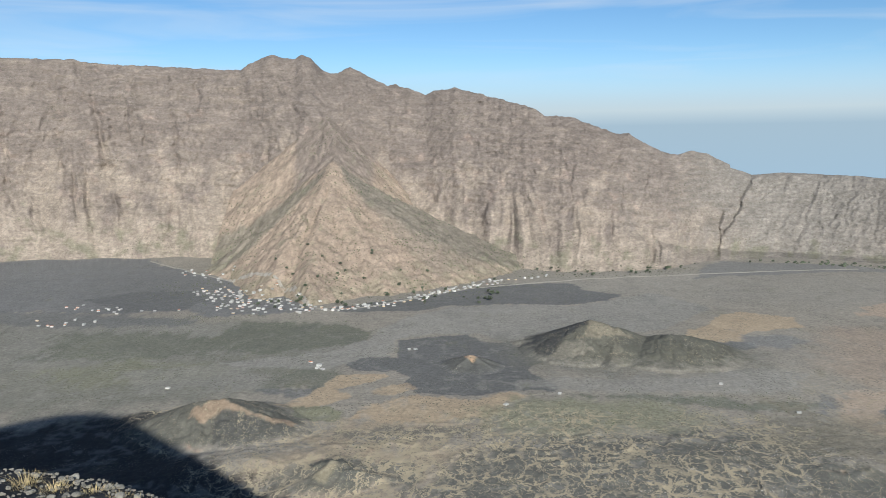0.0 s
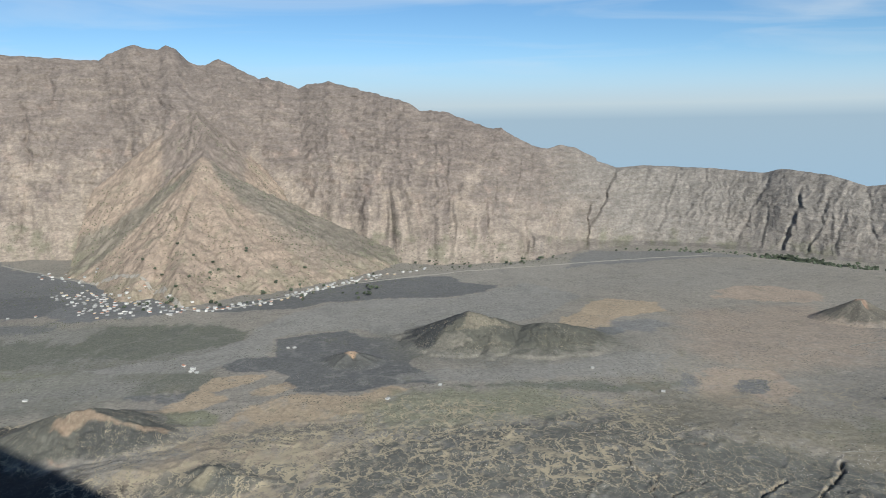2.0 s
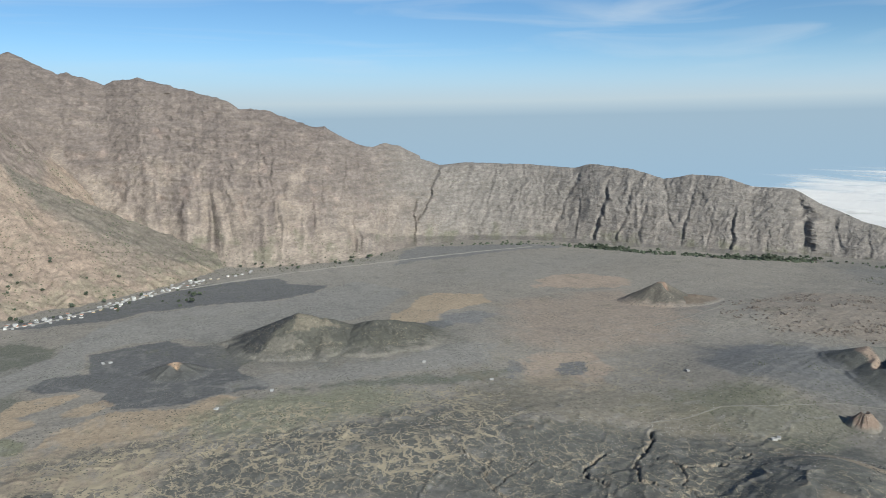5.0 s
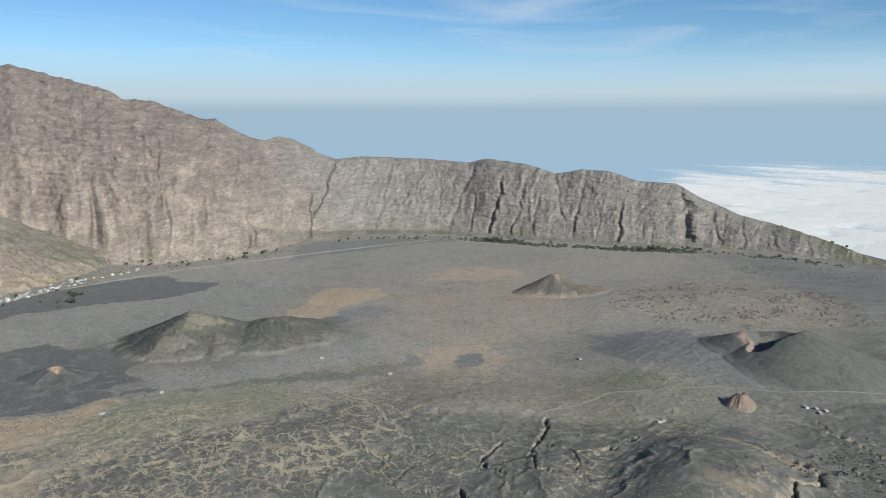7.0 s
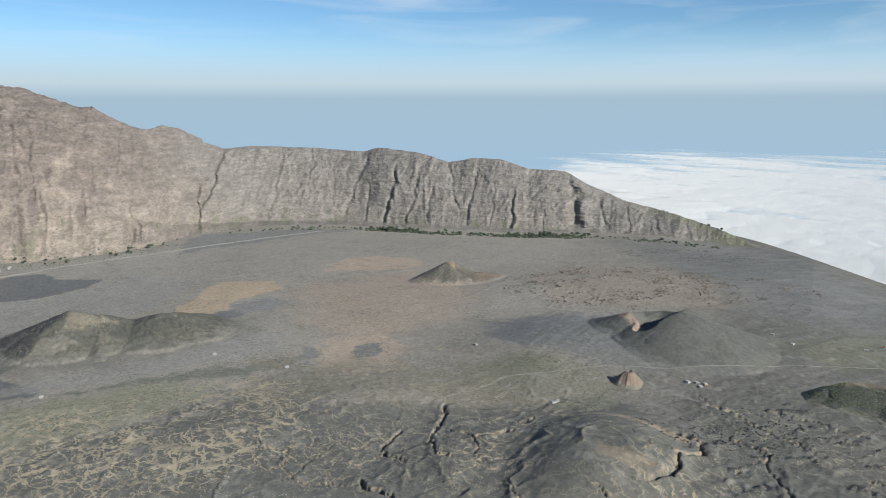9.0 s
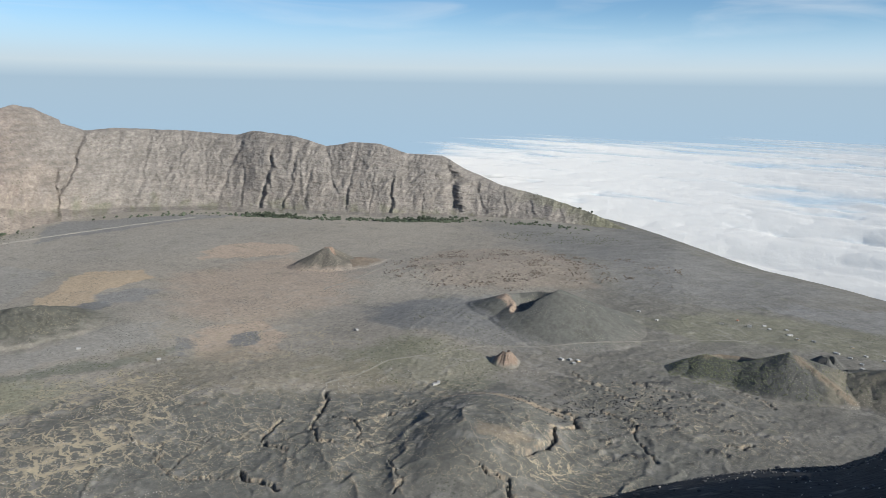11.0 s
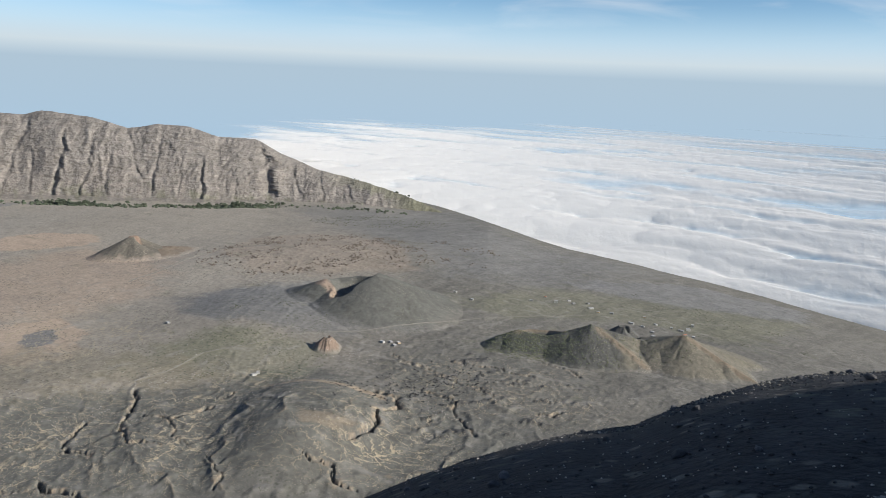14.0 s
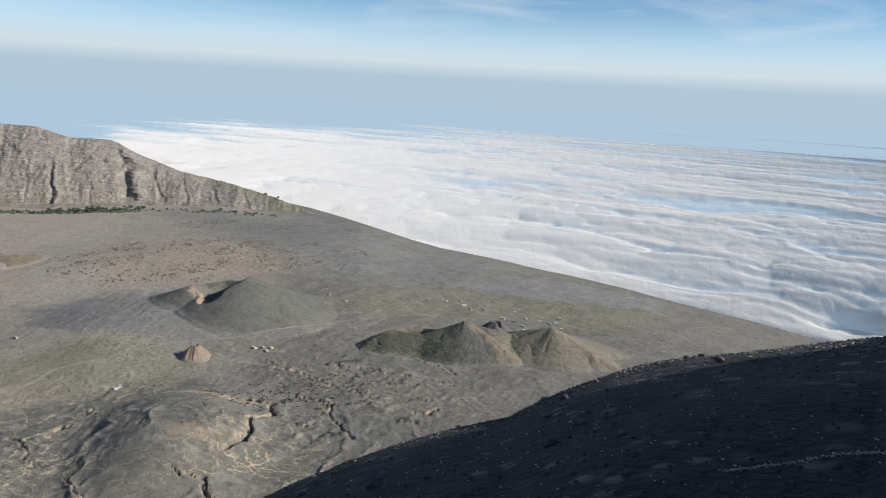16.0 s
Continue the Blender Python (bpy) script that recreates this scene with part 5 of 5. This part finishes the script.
# ---- tracks over the ash ----
def road(name, label, wide, pts):
    line = []
    for (ax, ay), (bx, by) in zip(pts, pts[1:]):
        n = max(2, int(math.hypot(bx - ax, by - ay) / 14))
        line += [(ax + (bx - ax) * i / n, ay + (by - ay) * i / n) for i in range(n)]
    line.append(pts[-1])
    line = [(px + 7 * noise.noise((px / 90, py / 90, 3)), py + 7 * noise.noise((px / 90, py / 90, 8))) for px, py in line]
    rims = []
    for i, (px, py) in enumerate(line):
        qx, qy = line[min(i + 1, len(line) - 1)]
        ox, oy = line[max(i - 1, 0)]
        n = Vector((-(qy - oy), qx - ox)).normalized() * wide / 2
        rims += [(px + n.x, py + n.y), (px - n.x, py - n.y)]
    zs_ = grounded(rims)
    bm = bmesh.new()
    top = [bm.verts.new((px, py, z + 0.7)) for (px, py), z in zip(rims, zs_)]
    low = [bm.verts.new((px, py, z - 1.5)) for (px, py), z in zip(rims, zs_)]
    for i in range(0, len(top) - 2, 2):
        bm.faces.new((top[i], top[i + 1], top[i + 3], top[i + 2]))
        bm.faces.new((low[i], top[i], top[i + 2], low[i + 2]))
        bm.faces.new((top[i + 1], low[i + 1], low[i + 3], top[i + 3]))
    tagged(part(name, bm, M_DUST if wide > 5 else M_TRACK), label, "road", kind="structure")


road("road", "pale cobbled road crossing dark lava to the village", 11, ((-1243, 3230), (-942, 2903), (-686, 2656), (-487, 2448), (-400, 2275), (-330, 2225), (-240, 2262), (-100, 2400), (70, 2530), (230, 2590), (514, 2700), (891, 2755), (1262, 2819), (1549, 2830)))
road("road", "narrow dusty track over grey ash", 2.0, ((780, 1000), (930, 1010), (1010, 960), (1120, 930), (1210, 870), (1300, 800), (1500, 700), (1700, 560)))
road("road", "dusty track below the cinder cones", 4, ((1180, 1520), (1380, 1560), (1540, 1590), (1650, 1500)))

# ---- scrub and rubble ----
rnd = random.Random(4)


def shrubs(name, label, pts, lo, hi, mat, sink=0.3):
    """Many low shrubs in one mesh, each an uneven tuft of twelve faces or so."""
    base = bmesh.new()
    bmesh.ops.create_icosphere(base, subdivisions=1, radius=1.0)
    shape = np.array([v.co[:] for v in base.verts])
    tris = np.array([[v.index for v in f.verts] for f in base.faces])
    base.free()
    rs = np.random.RandomState(len(pts))
    zs_ = np.array(grounded(pts))
    n, k = len(pts), len(shape)
    sz = rs.uniform(lo, hi, (n, 1, 1)) * rs.uniform(0.7, 1.0, (n, 1, 1))
    co = shape[None] * (1 + rs.uniform(-0.35, 0.35, (n, k, 1))) * sz * np.array((1, 1, 0.75))
    co = co + np.stack([np.array([p[0] for p in pts]), np.array([p[1] for p in pts]), zs_], -1)[:, None] + np.array((0, 0, sink)) * sz
    f = (tris[None] + (np.arange(n) * k)[:, None, None]).reshape(-1, 3)
    me = bpy.data.meshes.new(name)
    me.from_pydata(co.reshape(-1, 3).tolist(), [], f.tolist())
    me.materials.append(mat)
    tagged(new(name, me), label, "shrubs", kind="stuff")


def scatter(n, x, y, rx, ry, turn=0):
    t = radians(turn)
    out = []
    for i in range(n):
        a, q = rnd.uniform(0, 6.2832), math.sqrt(rnd.random())
        u, v = q * rx * math.cos(a), q * ry * math.sin(a)
        out.append((x + u * math.cos(t) - v * math.sin(t), y + u * math.sin(t) + v * math.cos(t)))
    return out


def clumped(n, x, y, rx, ry, turn=0):
    """As scatter, but in loose groups of uneven size."""
    out = []
    for cx, cy in scatter(n // 14, x, y, rx, ry, turn):
        reach = rnd.uniform(8, 34)
        out += [(cx + rnd.gauss(0, reach), cy + rnd.gauss(0, reach * 0.7)) for _ in range(rnd.randint(4, 24))]
    return out


def on_side(n, a0, a1, r0, r1):
    out = []
    for i in range(n):
        a, q = radians(rnd.uniform(a0, a1)), r0 * (r1 / r0) ** rnd.random()
        out.append((q * math.sin(a), q * math.cos(a)))
    return out


shrubs("shrubs", "dark green shrubs dotting cinder cones", on_side(700, 64.2, 69.0, 1405, 1480) + on_side(500, 64.6, 71.0, 1395, 1475) + on_side(420, 66, 72.5, 1380, 1475) + on_side(380, 69.5, 75.0, 1370, 1480) + on_side(160, 75, 80, 1430, 1500), 0.7, 1.6, M_BUSH)
shrubs("shrubs", "sparse green scrub on the ash plain", clumped(500, 330, 1330, 420, 170) + clumped(420, -650, 1750, 520, 330) + clumped(600, 1020, 960, 260, 140, 40)
       + clumped(400, 1980, 330, 330, 160, 40) + clumped(500, -560, 2050, 420, 170), 0.6, 1.5, M_SHRUB)
shrubs("shrubs", "scrub on the slopes of the spur and the cliff foot", scatter(900, SPUR_X + 60, SPUR_Y + 330, 640, 330) + scatter(500, 560, 2860, 420, 150) + scatter(260, 2300, 1560, 260, 120, -45), 1.2, 3.0, M_SHRUB)
shrubs("rubble", "dark broken lava blocks on the rough flow", clumped(500, 1010, 640, 160, 70, -35), 0.6, 1.9, M_SCORIA)
shrubs("rubble", "brown clinker blocks thrown up on the old flow", clumped(900, 1700, 1390, 330, 250) + clumped(260, 1950, 1150, 260, 200), 1.2, 3.8, M_CLINKER)
shrubs("rubble", "black scoria rubble on the shaded flank", on_side(1800, 52, 108, 30, 200) + on_side(1500, 62, 103, 118, 185), 0.06, 0.3, M_SCORIA)
shrubs("rubble", "grey boulders along the crest of the flank", on_side(420, 60, 103, 122, 185) + on_side(500, 84, 103, 135, 180), 0.06, 0.4, M_STONE)
shrubs("rubble", "small pale stones strewn over black cinders", on_side(600, 58, 103, 50, 180), 0.03, 0.15, M_PUMICE)
# stones of the path edge; their pale colour stands in for sun on them
path_line = [a + rnd.uniform(-0.3, 0.3) for a in np.linspace(92.5, 103, 420) if rnd.random() < 0.35 + 0.6 * abs(math.sin(a * 2.1))]
path_edge = []
for a in path_line:
    el = np.interp(a, (92.5, 100.2, 103), (25.05, 22.4, 21.5)) + rnd.gauss(0, 0.05)
    q = np.linspace(20, 140, 400)
    gap_ = np.abs(pico_z(np.full(400, a), q) - (EYE - q * math.tan(radians(el))))
    q = float(q[gap_.argmin()])
    path_edge.append((q * math.sin(radians(a)), q * math.cos(radians(a))))
shrubs("rubble", "stones edging a footpath over the cinders, paled as if sunlit", path_edge, 0.035, 0.13, M_PUMICE)
shrubs("rubble", "grey stone chips on the sunlit edge", on_side(1500, -37, -16, 4.4, 7.2), 0.006, 0.022, M_STONE)
shrubs("rubble", "pale weathered stones on the near flows", clumped(900, 520, 1010, 420, 160) + clumped(700, 900, 720, 330, 200, -35), 0.4, 1.1, M_PUMICE)


grove = []
for i in range(560):
    a = rnd.choice((rnd.uniform(24, 58), rnd.uniform(31.5, 47), rnd.gauss(34, 1.0), rnd.gauss(45, 1.4)))
    q = float(wall_base(a)) - rnd.uniform(0, 62)
    grove.append((q * math.sin(radians(a)), q * math.cos(radians(a))))
shrubs("thicket", "dense green thicket along the cliff foot", grove, 4.5, 8.5, M_LEAF)


# ---- village ----
def house_kind(w, d, h, wall_mat, roof_mat, windows, pitched=False):
    home = tagged(new("house"), "", "house", "houses on the caldera floor")
    part("wall", box(bmesh.new(), 0, 0, -1.5, w, d, h + 1.5), wall_mat, home)
    bm = bmesh.new()
    if pitched:
        pts = [(-w / 2 - 0.4, -d / 2 - 0.4, h), (w / 2 + 0.4, -d / 2 - 0.4, h), (w / 2 + 0.4, d / 2 + 0.4, h), (-w / 2 - 0.4, d / 2 + 0.4, h), (-w / 2 - 0.4, 0, h + d * 0.3), (w / 2 + 0.4, 0, h + d * 0.3)]
        v = [bm.verts.new(p) for p in pts]
        for f in ((0, 1, 5, 4), (2, 3, 4, 5), (1, 2, 5), (3, 0, 4), (3, 2, 1, 0)):
            bm.faces.new([v[i] for i in f])
    else:
        box(bm, 0, 0, h, w + 0.5, d + 0.5, 0.25, 0.05)
        for px, py, pw, pd in ((0, d / 2, w + 0.3, 0.2), (0, -d / 2, w + 0.3, 0.2), (w / 2, 0, 0.2, d - 0.3), (-w / 2, 0, 0.2, d - 0.3)):
            box(bm, px, py, h + 0.25, pw, pd, 0.45)
    part("roof", bm, roof_mat, home)
    part("door", box(bmesh.new(), w * 0.12, -d / 2 - 0.03, 0, 1.0, 0.1, 2.1), M_DOOR, home)
    for i in range(windows):
        px = (-0.36 + 0.72 * i / max(1, windows - 1)) * w
        if abs(px - w * 0.12) < 1.2:
            px += 1.4
        frame_ = part("window", box(bmesh.new(), px, -d / 2 - 0.04, 1.0, 1.25, 0.12, 1.25), M_PLASTER, home)
        part("pane", box(bmesh.new(), px, -d / 2 - 0.08, 1.1, 1.05, 0.08, 1.05), M_PANE, frame_)
    return home


KINDS = (("white flat-roofed village house", house_kind(11, 7.5, 3.4, M_PLASTER, M_SLAB, 3)),
         ("long white flat-roofed village house", house_kind(17, 8, 3.6, M_PLASTER, M_SLAB, 4)),
         ("grey bare-block house half finished", house_kind(10, 8, 3.2, M_BLOCK, M_SLAB, 2)),
         ("two-storey white plastered house", house_kind(12, 9, 6.4, M_PLASTER, M_SLAB, 3)),
         ("small ochre plastered village house", house_kind(9, 7, 3.3, M_OCHRE, M_SLAB, 2)),
         ("white house with a rust-red roof", house_kind(10, 7, 3.2, M_PLASTER, M_TILE, 2, True)))
sites = []


def strew(count, pts, wide, mix=(0, 0, 1, 2, 2, 3, 4, 5)):
    """Houses along a line, at most wide from it, not upon one another."""
    legs = list(zip(pts, pts[1:]))
    tries = 0
    while count and tries < 4000:
        tries += 1
        (ax, ay), (bx, by) = rnd.choice(legs)
        t = rnd.random()
        px, py = ax + (bx - ax) * t + rnd.gauss(0, wide), ay + (by - ay) * t + rnd.gauss(0, wide)
        if all(math.hypot(px - q[0], py - q[1]) > 15 for q in sites):
            sites.append((px, py, rnd.choice(mix), math.degrees(math.atan2(by - ay, bx - ax)) + rnd.choice((0, 90, 180)) + rnd.gauss(0, 9)))
            count -= 1


strew(80, ((-800, 2560), (-690, 2470), (-560, 2390), (-470, 2330)), 42)
strew(40, ((-690, 2300), (-560, 2260), (-440, 2250), (-340, 2235)), 26)
strew(56, ((-320, 2235), (-180, 2310), (-70, 2410), (30, 2520)), 17)
strew(24, ((30, 2540), (120, 2600), (230, 2680)), 16)
strew(20, ((-1020, 2990), (-900, 2860), (-790, 2760)), 30)
strew(16, ((-1160, 2290), (-1000, 2280), (-850, 2270)), 30)
strew(9, ((-1120, 2110), (-1000, 2100)), 24)
strew(8, ((250, 2700), (420, 2790)), 14)
strew(4, ((-320, 1690), (-255, 1636)), 10)
strew(13, ((1760, 510), (1763, 397), (1800, 300)), 40)
strew(9, ((1500, 810), (1672, 830), (1760, 650), (1850, 560)), 40)
strew(4, ((1190, 778), (1205, 770)), 10)
for px, py in ((-568, 1520), (-69, 1793), (-84, 1793), (116, 1401), (227, 1460), (912, 870), (924, 872), (1528, 357), (640, 1330), (1000, 1180), (560, 1500)):
    sites.append((px, py, rnd.choice((0, 2)), rnd.uniform(0, 180)))
for (px, py, k, turn), z in zip(sites, grounded([(q[0], q[1]) for q in sites])):
    label, proto = KINDS[k]
    tagged(copy_thing(proto, pose(px, py, z, 0, 0, turn) @ Matrix.Scale(0.75 if px > 700 else 0.8, 4)), label)
for label, proto in KINDS:
    for ob in (*proto.children_recursive, proto):
        bpy.data.objects.remove(ob)


# ---- trees and shrubs ----
def tree_kind(high, wide, clumps, seed):
    r = random.Random(seed)
    tree = tagged(new("tree"), "", "tree", "trees of the caldera")
    bm = bmesh.new()
    bmesh.ops.create_cone(bm, cap_ends=True, segments=6, radius1=0.28, radius2=0.12, depth=high * 0.6, matrix=Matrix.Translation((0, 0, high * 0.3 - 0.6)))
    for i in range(4):
        a = i * 1.6 + r.random()
        m = Matrix.Translation((0, 0, high * (0.32 + 0.07 * i))) @ Euler((0.9, 0, a)).to_matrix().to_4x4() @ Matrix.Translation((0, 0, wide * 0.22))
        bmesh.ops.create_cone(bm, cap_ends=False, segments=5, radius1=0.11, radius2=0.04, depth=wide * 0.45, matrix=m)
    part("trunk", bm, M_BARK, tree)
    bm = bmesh.new()
    for i in range(clumps):
        a, q = r.uniform(0, 6.28), math.sqrt(r.random()) * wide / 2
        size_ = r.uniform(0.13, 0.27) * wide
        c = Vector((q * math.cos(a), q * math.sin(a), high * r.uniform(0.42, 0.95) - 0.3 * q))
        got = bmesh.ops.create_icosphere(bm, subdivisions=1, radius=size_, matrix=Matrix.Translation(c) @ Matrix.Diagonal((1, 1, 0.7, 1)))
        for v in got["verts"]:
            v.co += Vector((r.uniform(-1, 1), r.uniform(-1, 1), r.uniform(-1, 1))) * size_ * 0.35
    part("crown", bm, M_LEAF, tree)
    return tree


TREES = (tree_kind(9, 8, 20, 1), tree_kind(7, 7, 16, 2), tree_kind(12, 9, 24, 3))
spots = []
for i in range(190):
    a = rnd.choice((rnd.uniform(21.5, 58), rnd.uniform(31.5, 47), rnd.gauss(34, 1.2), rnd.gauss(45, 1.5)))
    q = float(wall_base(a)) - rnd.uniform(2, 40) - (25 if 32 < a < 47 else 0) * rnd.random()
    spots.append((q * math.sin(radians(a)), q * math.cos(radians(a))))
for i in range(26):
    a, q = rnd.uniform(47.5, 58), 0
    q = float(wall_base(a) + wall_width(a)) + rnd.uniform(-8, 10)
    spots.append((q * math.sin(radians(a)), q * math.cos(radians(a))))
for i in range(48):
    spots.append((rnd.uniform(SPUR_X - 150, SPUR_X + 620), SPUR_Y + rnd.uniform(0, 420)))
for i in range(28):
    a = rnd.uniform(6, 19)
    q = float(wall_base(a)) - rnd.uniform(-30, 70)
    spots.append((q * math.sin(radians(a)), q * math.cos(radians(a))))
for (px, py), z in zip(spots, grounded(spots)):
    k = rnd.choice((0, 0, 1, 1, 2))
    tagged(copy_thing(TREES[k], pose(px, py, z - 0.3, 0, 0, rnd.uniform(0, 360)) @ Matrix.Scale(rnd.uniform(0.85, 1.5) * (0.45 if z > 40 and px > 1500 else 1.0), 4)),
           ("round green tree at the foot of the cliff", "small spreading green tree on ashy ground", "tall leafy green tree on ashy ground")[k])
for proto in TREES:
    for ob in (*proto.children_recursive, proto):
        bpy.data.objects.remove(ob)


# ---- stones and grass beside the viewer, on the flank of the great cone ----
def stone_kind(mat, seed, detail=2):
    r = random.Random(seed)
    bm = bmesh.new()
    bmesh.ops.create_icosphere(bm, subdivisions=detail, radius=1.0)
    off = Vector((seed * 3.1, seed * 1.7, 0))
    for v in bm.verts:
        n = noise.noise(v.co * 1.1 + off) * 0.45 + noise.noise(v.co * 2.6 + off) * 0.22
        v.co = v.co * (1 + n)
        v.co.x, v.co.z = v.co.x * (1.0 + 0.3 * r.random()), v.co.z * 0.72
    return part("stone", bm, mat)


def stones(protos, pts, lo, hi, label, group, bury=0.25):
    for (px, py), z in zip(pts, grounded(pts)):
        s = lo * (hi / lo) ** (rnd.random() ** 1.8)
        m = pose(px, py, z + s * (0.72 - bury) * 0.6, rnd.uniform(-15, 15), rnd.uniform(-15, 15), rnd.uniform(0, 360)) @ Matrix.Scale(s, 4)
        tagged(copy_thing(rnd.choice(protos), m), label, "stone", group)


GREY_STONES = [stone_kind(M_STONE, i) for i in (1, 2, 3, 4)]
BLACK_STONES = [stone_kind(M_SCORIA, i) for i in (5, 6, 7, 8)]
PALE_STONES = [stone_kind(M_PUMICE, i) for i in (9, 10, 11)]
stones(GREY_STONES, on_side(230, -35, -18, 4.9, 7.0), 0.010, 0.034, "angular grey lava stone on the sunlit edge", "stones on the edge")
stones(BLACK_STONES, on_side(85, 54, 107, 35, 190), 0.2, 0.9, "dark scoria boulder on the shaded flank", "boulders on the flank")
stones(PALE_STONES, on_side(30, 58, 106, 60, 170), 0.10, 0.3, "pale stone on the black cinder slope", "pale stones on the flank")
# sunlit rim of the trail, done with stones of a lighter colour
trail = [(52 * math.sin(radians(a)), 52 * math.cos(radians(a))) for a in np.linspace(91, 106, 26)]
stones(PALE_STONES, [(px + rnd.gauss(0, 0.3), py + rnd.gauss(0, 0.5)) for px, py in trail], 0.10, 0.26, "stone lining a footpath, paled as if sunlit", "stones along the path")
for proto in (*GREY_STONES, *BLACK_STONES, *PALE_STONES):
    bpy.data.objects.remove(proto)


def grass_tuft(x, y, z, high, seed):
    r = random.Random(seed)
    bm = bmesh.new()
    for i in range(260):
        a, lean, h = r.uniform(0, 6.28), r.uniform(0.1, 1.0), high * r.uniform(0.35, 1.1)
        d, w = Vector((math.cos(a), math.sin(a), 0)), Vector((-math.sin(a), math.cos(a), 0)) * 0.0016
        root = d * r.uniform(0, 0.10)
        rows = [root + d * lean * h * t * t + Vector((0, 0, h * (t - 0.3 * lean * t * t) - 0.03)) for t in (0, 0.35, 0.7, 1)]
        vs = [(bm.verts.new(p - w * (1 - t * 0.8)), bm.verts.new(p + w * (1 - t * 0.8))) for p, t in zip(rows, (0, 0.35, 0.7, 1))]
        for (p, q), (s, t) in zip(vs, vs[1:]):
            bm.faces.new((p, q, t, s))
    ob = part("grass_tuft", bm, M_STRAW)
    ob.matrix_world = pose(x, y, z)
    return tagged(ob, "dry straw-coloured grass tuft among stones", "grass", "grass tufts on the edge")


tufts = [(q * math.sin(radians(a)), q * math.cos(radians(a)), h) for a, q, h in ((-28.3, 6.0, 0.12), (-26.6, 5.7, 0.09), (-24.2, 5.5, 0.07), (-22.9, 5.3, 0.06), (-21.6, 5.1, 0.08), (-31.5, 6.7, 0.06))]
for i, ((px, py, h), z) in enumerate(zip(tufts, grounded([t[:2] for t in tufts]))):
    grass_tuft(px, py, z, h, i)
